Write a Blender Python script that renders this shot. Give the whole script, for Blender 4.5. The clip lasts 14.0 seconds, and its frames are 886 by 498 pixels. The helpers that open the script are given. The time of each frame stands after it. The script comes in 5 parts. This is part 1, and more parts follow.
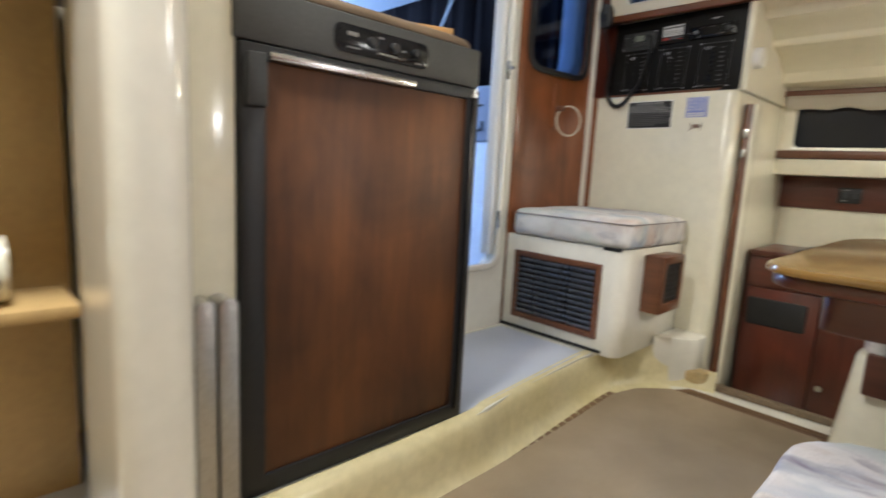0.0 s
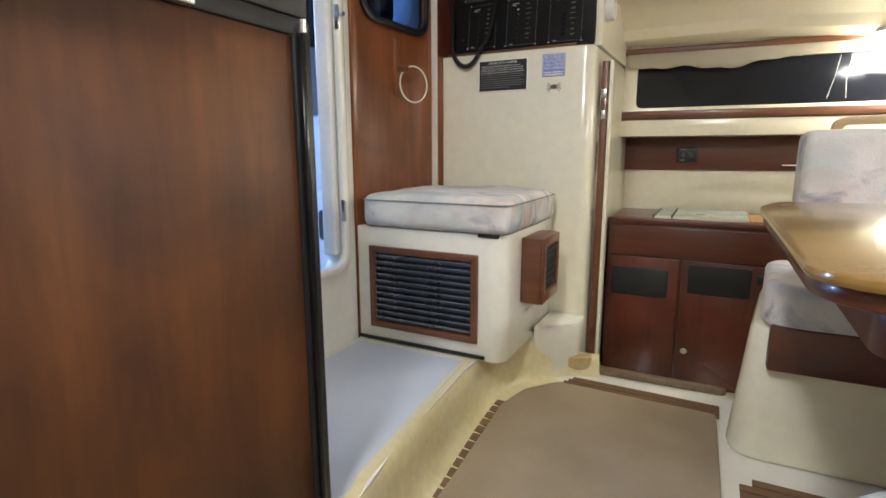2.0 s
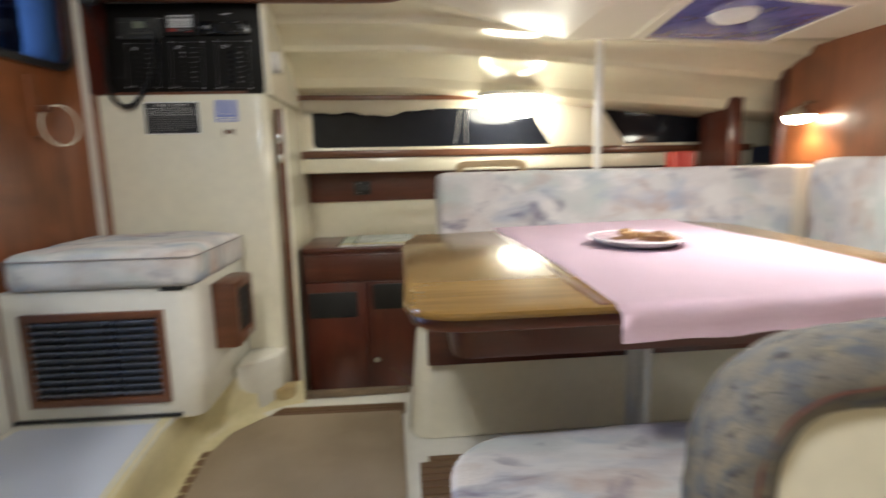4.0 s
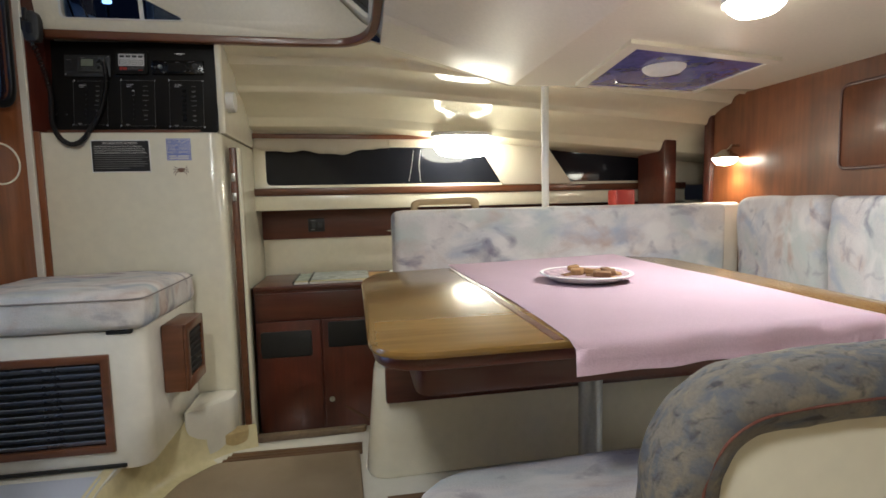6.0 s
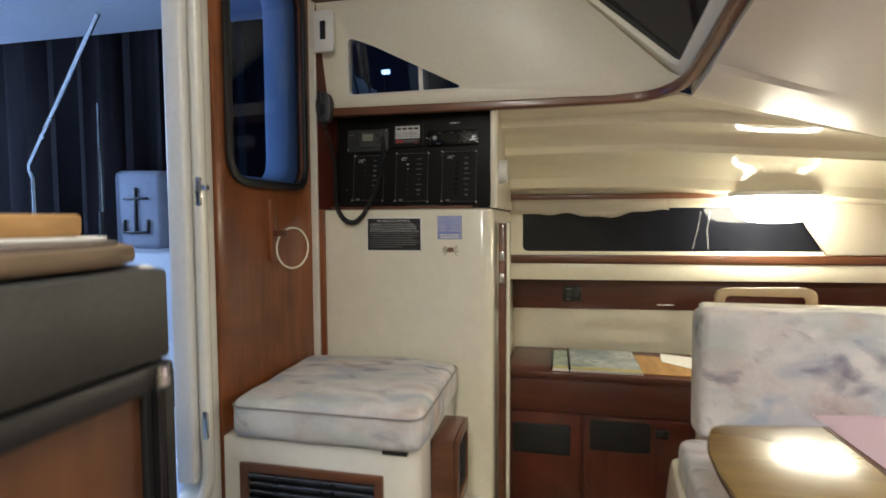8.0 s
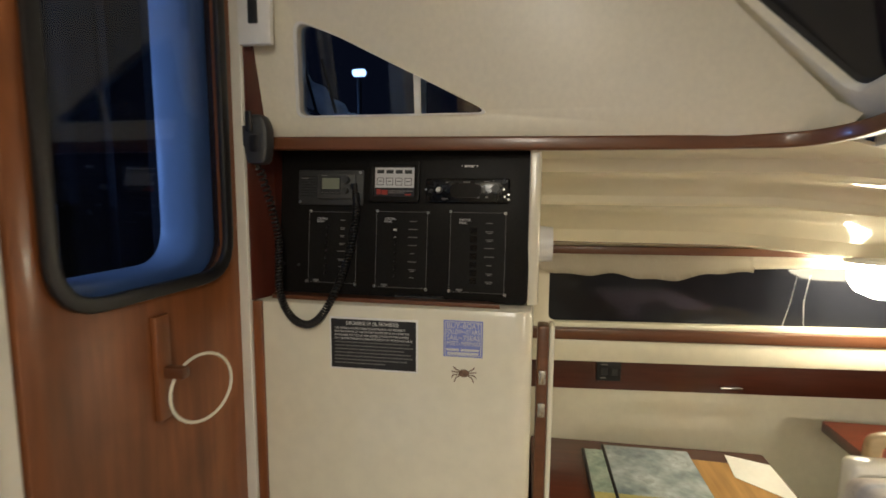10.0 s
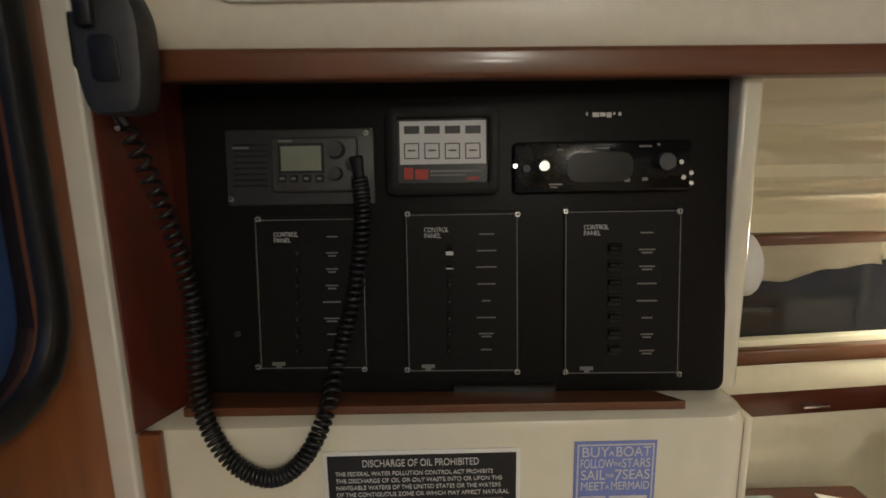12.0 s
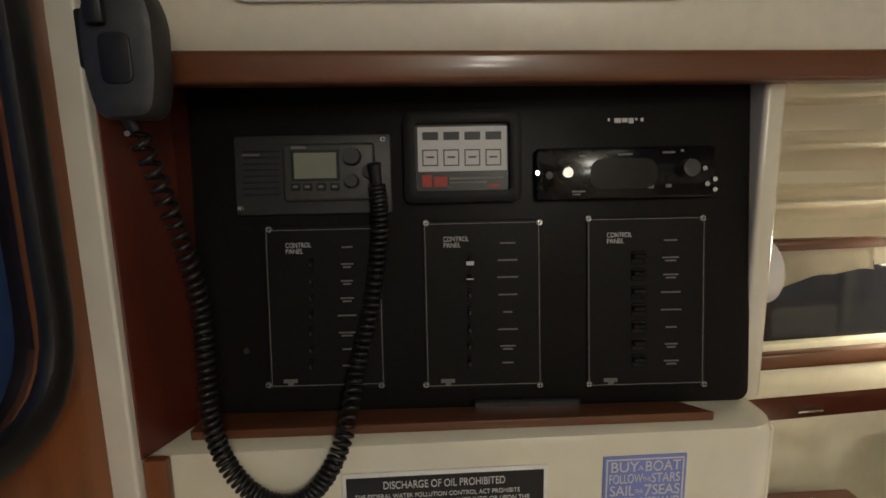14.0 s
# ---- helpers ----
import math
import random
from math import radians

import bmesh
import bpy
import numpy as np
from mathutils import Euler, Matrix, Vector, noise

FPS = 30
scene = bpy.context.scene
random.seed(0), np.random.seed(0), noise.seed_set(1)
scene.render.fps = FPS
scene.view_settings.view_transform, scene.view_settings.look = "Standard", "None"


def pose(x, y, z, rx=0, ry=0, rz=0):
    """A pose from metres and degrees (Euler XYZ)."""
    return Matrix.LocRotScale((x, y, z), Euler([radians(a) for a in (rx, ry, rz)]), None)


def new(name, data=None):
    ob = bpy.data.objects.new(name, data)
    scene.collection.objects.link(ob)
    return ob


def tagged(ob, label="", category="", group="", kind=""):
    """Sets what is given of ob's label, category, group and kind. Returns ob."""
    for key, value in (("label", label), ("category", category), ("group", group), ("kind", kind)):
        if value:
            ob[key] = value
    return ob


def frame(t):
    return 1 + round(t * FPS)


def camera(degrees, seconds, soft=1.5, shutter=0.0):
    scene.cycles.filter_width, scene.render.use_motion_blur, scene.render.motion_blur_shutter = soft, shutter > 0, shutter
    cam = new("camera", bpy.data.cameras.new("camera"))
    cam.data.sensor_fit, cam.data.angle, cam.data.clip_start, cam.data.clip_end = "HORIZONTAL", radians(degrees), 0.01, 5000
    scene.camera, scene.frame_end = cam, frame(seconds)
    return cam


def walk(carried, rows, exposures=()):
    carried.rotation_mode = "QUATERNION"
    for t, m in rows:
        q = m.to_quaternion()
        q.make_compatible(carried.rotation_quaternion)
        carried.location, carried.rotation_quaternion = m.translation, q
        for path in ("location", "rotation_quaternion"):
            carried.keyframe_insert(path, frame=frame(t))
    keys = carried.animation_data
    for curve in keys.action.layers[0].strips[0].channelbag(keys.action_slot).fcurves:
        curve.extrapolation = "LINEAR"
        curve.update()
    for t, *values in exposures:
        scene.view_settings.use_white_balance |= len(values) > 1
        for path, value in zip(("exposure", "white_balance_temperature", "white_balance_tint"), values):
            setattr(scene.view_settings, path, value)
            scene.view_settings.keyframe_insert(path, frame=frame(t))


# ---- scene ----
cam = camera(81.0, 14.0, 1.6, 0.5)
ROWS = [
    (0.0, 0.2267, 0.1264, 0.8589, 81.4, -3.04, 46.48),
    (0.5, 0.0816, 0.2182, 0.8908, 82.16, -1.8, 34.03),
    (1.0, -0.0115, 0.2847, 0.9079, 81.21, -0.56, 29.48),
    (1.5, -0.0781, 0.3622, 0.8863, 79.96, -0.08, 28.14),
    (2.0, -0.1103, 0.4417, 0.8602, 79.38, 0.11, 27.51),
    (2.5, -0.1067, 0.4426, 0.8603, 79.23, 0.25, 26.85),
    (3.0, -0.0882, 0.4295, 0.8643, 79.13, 0.78, 22.0),
    (3.5, -0.0488, 0.3839, 0.9115, 79.29, 1.1, 9.95),
    (4.0, -0.0108, 0.3283, 0.9458, 81.09, 1.3, -4.35),
    (4.1, -0.0168, 0.3157, 0.9405, 81.8, 1.36, -7.3),
    (6.4, -0.0406, 0.2931, 0.9691, 85.09, 1.33, -9.72),
    (6.5, -0.0544, 0.305, 0.9703, 85.3, 1.21, -7.84),
    (7.0, -0.1341, 0.3931, 1.0039, 86.99, 1.42, 2.52),
    (7.5, -0.2295, 0.5643, 1.1191, 87.4, 1.14, 10.44),
    (8.0, -0.3205, 0.6684, 1.2127, 86.76, 0.27, 12.36),
    (8.3, -0.403, 0.7541, 1.2858, 85.94, -0.11, 11.48),
    (8.5, -0.4437, 0.7807, 1.305, 86.57, -0.03, 10.44),
    (9.0, -0.4886, 0.9271, 1.3923, 86.26, -0.46, 9.65),
    (11.5, -0.7832, 1.9057, 1.5635, 78.61, 1.0, 6.01),
    (12.0, -0.8802, 1.9776, 1.5327, 79.17, 0.96, -0.97),
    (12.5, -0.9047, 2.0108, 1.5187, 79.62, 0.61, -4.56),
    (13.0, -0.9141, 2.0138, 1.5257, 80.02, 0.77, -5.07),
    (13.5, -0.9179, 2.001, 1.5314, 80.13, 1.08, -4.25),
    (14.0, -0.9235, 1.9992, 1.5306, 80.13, 1.09, -3.26),
]
EXPOSURES = [(0.0, 0.5, 5900, 10), (3.0, 0.55, 5850, 10), (4.2, 0.08, 5900, 10), (6.3, -0.22, 5850, 10), (7.0, -0.1, 5900, 10), (8.0, 0.05, 6200, 10), (9.2, 0.1, 6850, 10), (11.3, 0.05, 6600, 10), (12.0, -0.12, 6600, 10), (14.0, -0.15, 6600, 10)]
walk(cam, [(t, pose(x, y, z, rx, ry, rz)) for t, x, y, z, rx, ry, rz in ROWS], EXPOSURES)

# ---------------------------------------------------------------- world and lamps
world = bpy.data.worlds.new("night")
scene.world = world
world.use_nodes = True
world.node_tree.nodes["Background"].inputs[0].default_value = (0.006, 0.007, 0.012, 1)
world.node_tree.nodes["Background"].inputs[1].default_value = 1.0


def lamp(name, kind, m, power, colour, size=0.1, spread=None):
    data = bpy.data.lights.new(name, kind)
    data.energy, data.color = power, colour
    if kind == "AREA":
        data.shape, data.size = "DISK", size
        if spread:
            data.spread = radians(spread)
    elif kind == "SPOT":
        data.shadow_soft_size, data.spot_size, data.spot_blend = size, radians(spread or 90), 0.6
    else:
        data.shadow_soft_size = size
    ob = new(name, data)
    ob.matrix_world = m
    return ob


WARM, COOL = (1.0, 0.93, 0.74), (0.42, 0.62, 1.0)
# dome amidships, two unseen deckhead lamps placed to suit the brightness, reading lamp, lamp under the cockpit hardtop;
# the dinette's dome glows itself
lamp("dome_light", "AREA", pose(0.955, 1.46, 1.392), 11.5, (1.0, 0.95, 0.88), 0.16)
lamp("galley_light", "AREA", pose(-0.42, 0.10, 2.05), 22.0, (1.0, 0.96, 0.86), 0.22)
lamp("helm_light", "POINT", pose(-0.52, 0.95, 2.12), 12.0, (1.0, 0.96, 0.86), 0.09)
lamp("reading_light", "SPOT", pose(1.775, 2.60, 1.09, 0, -6, 0), 6.0, (1.0, 0.80, 0.5), 0.03, 150)
lamp("cockpit_light", "POINT", pose(-3.90, 1.90, 1.70), 105.0, COOL, 0.12)


# ---------------------------------------------------------------- materials
def material(name, colour, rough=0.5, metal=0.0, vary=0.12, scale=6.0, grain=60.0, bump=0.05, spec=0.5, coat=0.0,
             second=None, patch=0.5, stretch=(1, 1, 1)):
    """Two scales of noise: broad patches that shift the colour, fine grain that shifts value, roughness and relief."""
    m = bpy.data.materials.new(name)
    m.use_nodes = True
    n, l = m.node_tree.nodes, m.node_tree.links
    b = n["Principled BSDF"]
    tc = n.new("ShaderNodeTexCoord")
    mp = n.new("ShaderNodeMapping")
    mp.inputs["Scale"].default_value = stretch
    l.new(tc.outputs["Object"], mp.inputs["Vector"])
    big, fine = n.new("ShaderNodeTexNoise"), n.new("ShaderNodeTexNoise")
    big.inputs["Scale"].default_value, big.inputs["Detail"].default_value = scale, 5
    fine.inputs["Scale"].default_value, fine.inputs["Detail"].default_value = grain, 6
    for t in (big, fine):
        l.new(mp.outputs["Vector"], t.inputs["Vector"])
    ramp = n.new("ShaderNodeMapRange")
    ramp.inputs["From Min"].default_value, ramp.inputs["From Max"].default_value = patch - 0.2, patch + 0.2
    l.new(big.outputs["Fac"], ramp.inputs["Value"])
    mix = n.new("ShaderNodeMix")
    mix.data_type = "RGBA"
    other = second or tuple(c * (1 - vary) for c in colour)
    mix.inputs["A"].default_value, mix.inputs["B"].default_value = (*colour, 1), (*other, 1)
    l.new(ramp.outputs["Result"], mix.inputs["Factor"])
    hsv = n.new("ShaderNodeHueSaturation")
    l.new(mix.outputs["Result"], hsv.inputs["Color"])
    val = n.new("ShaderNodeMapRange")
    val.inputs["From Min"].default_value, val.inputs["From Max"].default_value = 0.3, 0.7
    val.inputs["To Min"].default_value, val.inputs["To Max"].default_value = 1 - vary, 1 + vary
    l.new(fine.outputs["Fac"], val.inputs["Value"])
    l.new(val.outputs["Result"], hsv.inputs["Value"])
    l.new(hsv.outputs["Color"], b.inputs["Base Color"])
    rg = n.new("ShaderNodeMapRange")
    rg.inputs["To Min"].default_value, rg.inputs["To Max"].default_value = max(rough - 0.08, 0.02), min(rough + 0.08, 1)
    l.new(big.outputs["Fac"], rg.inputs["Value"])
    l.new(rg.outputs["Result"], b.inputs["Roughness"])
    b.inputs["Metallic"].default_value = metal
    b.inputs["Specular IOR Level"].default_value = spec
    b.inputs["Coat Weight"].default_value, b.inputs["Coat Roughness"].default_value = coat, 0.12
    if bump:
        bp = n.new("ShaderNodeBump")
        bp.inputs["Strength"].default_value, bp.inputs["Distance"].default_value = bump, 0.004
        l.new(fine.outputs["Fac"], bp.inputs["Height"])
        l.new(bp.outputs["Normal"], b.inputs["Normal"])
    return m


def wood(name, light, dark, axis="z", rough=0.35, coat=0.3, blotch=True, span=(0.72, 1.15), pull=0.09):
    """Veneer: long grain along one axis, broad figure, blotches."""
    s = {"x": (pull, 1, 1), "y": (1, pull, 1), "z": (1, 1, pull)}[axis]
    m = material(name, light, rough, 0, 0.16, 7.0, 55.0, 0.06, 0.5, coat, dark, 0.5, s)
    n, l = m.node_tree.nodes, m.node_tree.links
    hsv = [k for k in n if k.type == "HUE_SAT"][0]
    b = n["Principled BSDF"]
    blot = n.new("ShaderNodeTexNoise")
    blot.inputs["Scale"].default_value, blot.inputs["Detail"].default_value, blot.inputs["Distortion"].default_value = 3.6, 7, 0.8
    tc = [k for k in n if k.type == "TEX_COORD"][0]
    l.new(tc.outputs["Object"], blot.inputs["Vector"])
    r = n.new("ShaderNodeMapRange")
    r.inputs["From Min"].default_value, r.inputs["From Max"].default_value = 0.35, 0.65
    r.inputs["To Min"].default_value, r.inputs["To Max"].default_value = span if blotch else (0.92, 1.06)
    l.new(blot.outputs["Fac"], r.inputs["Value"])
    h2 = n.new("ShaderNodeHueSaturation")
    l.new(hsv.outputs["Color"], h2.inputs["Color"])
    l.new(r.outputs["Result"], h2.inputs["Value"])
    l.new(h2.outputs["Color"], b.inputs["Base Color"])
    return m


def fabric(name, base, tints, scale=5.0):
    """Woven upholstery with a soft painterly print of several tints."""
    m = material(name, base, 0.92, 0, 0.10, 9.0, 260.0, 0.25, 0.2)
    n, l = m.node_tree.nodes, m.node_tree.links
    b, tc = n["Principled BSDF"], [k for k in n if k.type == "TEX_COORD"][0]
    hsv = [k for k in n if k.type == "HUE_SAT"][0]
    last = hsv.outputs["Color"]
    for i, (tint, level) in enumerate(tints):
        mp = n.new("ShaderNodeMapping")
        mp.inputs["Location"].default_value = (i * 3.7, i * 1.9, i * 5.1)
        mp.inputs["Scale"].default_value = (0.7, 1.7, 1.0)
        mp.inputs["Rotation"].default_value = (0.3, 0.5 * i, 0.4)
        l.new(tc.outputs["Object"], mp.inputs["Vector"])
        t = n.new("ShaderNodeTexNoise")
        t.inputs["Scale"].default_value, t.inputs["Detail"].default_value, t.inputs["Distortion"].default_value = scale * (1 + 0.45 * i), 8, 0.6
        l.new(mp.outputs["Vector"], t.inputs["Vector"])
        r = n.new("ShaderNodeMapRange")
        r.inputs["From Min"].default_value, r.inputs["From Max"].default_value = level - 0.03, level + 0.15
        r.inputs["To Max"].default_value = 0.8
        l.new(t.outputs["Fac"], r.inputs["Value"])
        mx = n.new("ShaderNodeMix")
        mx.data_type = "RGBA"
        l.new(r.outputs["Result"], mx.inputs["Factor"])
        l.new(last, mx.inputs["A"])
        mx.inputs["B"].default_value = (*tint, 1)
        last = mx.outputs["Result"]
    l.new(last, b.inputs["Base Color"])
    return m


def glow(name, colour, strength):
    m = bpy.data.materials.new(name)
    m.use_nodes = True
    b = m.node_tree.nodes["Principled BSDF"]
    b.inputs["Base Color"].default_value = (0.9, 0.88, 0.82, 1)
    b.inputs["Emission Color"].default_value, b.inputs["Emission Strength"].default_value = (*colour, 1), strength
    return m


def glass_tinted(name, colour=(0.012, 0.013, 0.018), rough=0.03):
    m = material(name, colour, rough, 0, 0.1, 2.0, 8.0, 0.0, 0.28)
    return m


GEL = material("gelcoat", (0.80, 0.765, 0.63), 0.22, 0, 0.03, 2.5, 30.0, 0.015, 0.5, 0.4, (0.77, 0.725, 0.57))
YELLOWED = material("yellowed_gelcoat", (0.60, 0.52, 0.28), 0.35, 0, 0.06, 5.0, 40.0, 0.03, 0.5, 0.2, (0.68, 0.61, 0.38))
GLOSSGEL = material("polished_gelcoat", (0.80, 0.75, 0.57), 0.07, 0, 0.02, 2.5, 30.0, 0.0, 0.5, 0.0, (0.78, 0.73, 0.56))
STAINED = material("stained_gelcoat", (0.46, 0.34, 0.16), 0.4, 0, 0.10, 7.0, 60.0, 0.04, 0.5, 0.1, (0.60, 0.50, 0.28))
GELWHITE = material("gelcoat_white", (0.82, 0.80, 0.72), 0.2, 0, 0.03, 2.5, 30.0, 0.015, 0.5, 0.4, (0.78, 0.75, 0.66))
LINER = material("headliner", (0.80, 0.75, 0.61), 0.36, 0, 0.03, 3.0, 80.0, 0.02)
COCKPIT = material("cockpit_gelcoat", (0.72, 0.76, 0.82), 0.35, 0, 0.05, 3.0, 60.0, 0.03)
VINYL = material("blue_grey_vinyl", (0.51, 0.54, 0.62), 0.75, 0, 0.05, 5.0, 300.0, 0.1)
CARPET = material("taupe_carpet", (0.40, 0.315, 0.215), 0.95, 0, 0.14, 3.2, 420.0, 0.6, 0.1, 0.0, (0.29, 0.225, 0.15))
TEAK = wood("mahogany_veneer", (0.26, 0.086, 0.027), (0.155, 0.047, 0.014), "z", 0.38, 0.25)
TEAKX = wood("mahogany_trim", (0.17, 0.062, 0.026), (0.095, 0.033, 0.014), "x", 0.35, 0.3, False)
FRIDGEWOOD = wood("fridge_veneer", (0.140, 0.050, 0.012), (0.062, 0.020, 0.006), "z", 0.52, 0.0, True, (0.62, 1.26), 0.12)
DARKWOOD = wood("dark_mahogany", (0.120, 0.022, 0.010), (0.068, 0.012, 0.006), "z", 0.35, 0.35)
TABLEWOOD = wood("table_veneer", (0.225, 0.128, 0.033), (0.160, 0.086, 0.021), "x", 0.22, 0.5, False)
BLACK = material("black_plastic", (0.012, 0.012, 0.013), 0.42, 0, 0.2, 8.0, 120.0, 0.04)
PANEL = material("black_switch_panel", (0.0115, 0.0104, 0.0096), 0.45, 0, 0.15, 8.0, 160.0, 0.02, 0.12)
CHARCOAL = material("charcoal_plastic", (0.035, 0.036, 0.037), 0.5, 0, 0.15, 10.0, 160.0, 0.06)
CHROME = material("brushed_metal", (0.62, 0.62, 0.60), 0.25, 1.0, 0.08, 8.0, 90.0, 0.02)
WHITE = material("white_plastic", (0.80, 0.79, 0.75), 0.4, 0, 0.03, 6.0, 60.0, 0.01)
PINK = material("pink_tablecloth", (0.86, 0.66, 0.75), 0.9, 0, 0.04, 7.0, 320.0, 0.2, 0.2)
GLASS = glass_tinted("dark_window_glass")
PRINT = fabric("floral_print_upholstery", (0.66, 0.62, 0.60), (((0.50, 0.55, 0.52), 0.52), ((0.33, 0.38, 0.49), 0.535), ((0.47, 0.33, 0.27), 0.575), ((0.74, 0.71, 0.68), 0.53), ((0.15, 0.13, 0.20), 0.60)), 3.6)
PLAID = fabric("grey_blue_upholstery", (0.20, 0.185, 0.165), (((0.11, 0.13, 0.17), 0.47), ((0.27, 0.24, 0.18), 0.55), ((0.05, 0.05, 0.06), 0.58)), 34.0)
DOME = glow("lit_dome", (1.0, 0.92, 0.70), 40.0)
PALEWOOD = wood("pale_handle_wood", (0.50, 0.38, 0.22), (0.42, 0.30, 0.16), "x", 0.5, 0.1, False)
LAMINATE = material("grey_brown_laminate", (0.20, 0.165, 0.145), 0.45, 0, 0.10, 6.0, 90.0, 0.03, 0.5, 0.1, (0.15, 0.12, 0.10))
BAGCLOTH = material("grey_bag_cloth", (0.30, 0.33, 0.40), 0.85, 0, 0.1, 5.0, 120.0, 0.1)


DARKX = wood("dark_mahogany_trim", (0.11, 0.027, 0.014), (0.065, 0.016, 0.009), "x", 0.35, 0.3, False)
PLANK = wood("teak_strip", (0.20, 0.115, 0.055), (0.14, 0.075, 0.034), "x", 0.6, 0.0, False)
BAMBOO = wood("pale_wood", (0.44, 0.25, 0.09), (0.36, 0.19, 0.06), "y", 0.5, 0.1, False)
COUNTER = wood("worn_counter_edge", (0.24, 0.17, 0.10), (0.17, 0.115, 0.07), "y", 0.5, 0.1)
# slat metal lifted towards blue: the cool highlights are put into its colour
SLATS = material("blue_highlit_metal_slats", (0.30, 0.34, 0.43), 0.28, 0.85, 0.1, 8.0, 90.0, 0.02)
SATIN = material("satin_aluminium", (0.55, 0.55, 0.54), 0.38, 1.0, 0.08, 8.0, 110.0, 0.03)
RADIOGREY = material("dark_grey_plastic", (0.055, 0.055, 0.052), 0.5, 0, 0.12, 10.0, 160.0, 0.05)
GLOSSBLACK = material("gloss_black", (0.008, 0.008, 0.009), 0.15, 0, 0.15, 8.0, 80.0, 0.01, 0.3)
SMOKE = material("smoked_display", (0.014, 0.012, 0.011), 0.30, 0, 0.15, 8.0, 60.0, 0.0, 0.15)
LCD = material("grey_green_display", (0.22, 0.24, 0.18), 0.3, 0, 0.04, 8.0, 60.0, 0.0)
INK = material("white_print", (0.72, 0.71, 0.68), 0.55, 0, 0.04, 20.0, 200.0, 0.0)
LINE = material("pale_print", (0.18, 0.175, 0.165), 0.55, 0, 0.08, 20.0, 200.0, 0.0)
LABELWHITE = material("label_field", (0.62, 0.62, 0.62), 0.5, 0, 0.03, 20.0, 200.0, 0.0)
SCREW = material("screw_steel", (0.80, 0.80, 0.78), 0.3, 0.9, 0.05, 20.0, 200.0, 0.0)
PLAQUE = material("plaque_black", (0.014, 0.014, 0.016), 0.45, 0, 0.1, 20.0, 200.0, 0.02)
BLUE = material("sticker_blue", (0.22, 0.27, 0.62), 0.5, 0, 0.05, 20.0, 200.0, 0.0)
RED = material("red_print", (0.42, 0.035, 0.022), 0.5, 0, 0.1, 20.0, 200.0, 0.0)
CRABBROWN = material("crab_print", (0.20, 0.11, 0.075), 0.6, 0, 0.3, 40.0, 200.0, 0.0)
CURTAIN = material("curtain_cloth", (0.72, 0.66, 0.54), 0.9, 0, 0.04, 6.0, 300.0, 0.15)
NIGHTCLOTH = material("dark_canvas", (0.020, 0.014, 0.018), 0.9, 0, 0.3, 3.0, 200.0, 0.2)
PURPLE = material("purple_cloth", (0.06, 0.012, 0.05), 0.9, 0, 0.15, 8.0, 200.0, 0.1)
SEAM = material("dull_seam", (0.30, 0.27, 0.26), 0.9, 0, 0.15, 8.0, 200.0, 0.1)
RUST = material("rust_piping", (0.16, 0.06, 0.045), 0.85, 0, 0.15, 8.0, 200.0, 0.1)
TAN = material("tan_lining", (0.52, 0.36, 0.15), 0.6, 0, 0.06, 2.5, 60.0, 0.05, 0.5, 0.0, (0.46, 0.30, 0.12))
MAGGREEN = material("brochure_print", (0.42, 0.50, 0.44), 0.3, 0, 0.2, 14.0, 60.0, 0.0, 0.5, 0.3, (0.14, 0.24, 0.20))
MAGBLUE = material("landscape_print", (0.52, 0.58, 0.60), 0.3, 0, 0.2, 11.0, 40.0, 0.0, 0.5, 0.3, (0.13, 0.19, 0.22))
MAGYELLOW = material("yellow_band_print", (0.50, 0.44, 0.17), 0.3, 0, 0.1, 14.0, 60.0, 0.0, 0.5, 0.3)
BISCUIT = material("biscuit", (0.36, 0.20, 0.08), 0.8, 0, 0.2, 60.0, 300.0, 0.2)
BISCUITDARK = material("browned_biscuit", (0.20, 0.10, 0.04), 0.8, 0, 0.25, 60.0, 300.0, 0.2)
RIMPRINT = material("plate_rim_print", (0.62, 0.46, 0.46), 0.4, 0, 0.3, 40.0, 90.0, 0.0, 0.5, 0.2, (0.30, 0.20, 0.26))
# hatch acrylic: blue raised in the colour to stand for light on the pane
HATCHBLUE = material("backlit_blue_acrylic", (0.20, 0.20, 0.55), 0.12, 0, 0.2, 6.0, 30.0, 0.0, 0.5, 0.3, (0.09, 0.09, 0.28))


def clear_pane(name):
    m = bpy.data.materials.new(name)
    m.use_nodes = True
    n, l = m.node_tree.nodes, m.node_tree.links
    n.remove(n["Principled BSDF"])
    out = n["Material Output"]
    tr, gs, mx = n.new("ShaderNodeBsdfTransparent"), n.new("ShaderNodeBsdfGlossy"), n.new("ShaderNodeMixShader")
    tr.inputs["Color"].default_value = (0.50, 0.60, 0.75, 1)
    gs.inputs["Roughness"].default_value = 0.03
    mx.inputs[0].default_value = 0.05
    l.new(tr.outputs[0], mx.inputs[1]), l.new(gs.outputs[0], mx.inputs[2])
    l.new(mx.outputs[0], out.inputs["Surface"])
    return m


PANE = clear_pane("window_pane")


# ---------------------------------------------------------------- mesh helpers
def finish(bm, smooth=30):
    bmesh.ops.recalc_face_normals(bm, faces=bm.faces)
    limit = radians(smooth)
    for f in bm.faces:
        f.smooth = True
    for e in bm.edges:
        if len(e.link_faces) != 2 or e.calc_face_angle(0) > limit:
            e.smooth = False


def mesh_of(name, bm, mat, smooth=30):
    finish(bm, smooth)
    me = bpy.data.meshes.new(name)
    bm.to_mesh(me)
    bm.free()
    me.materials.append(mat)
    return me


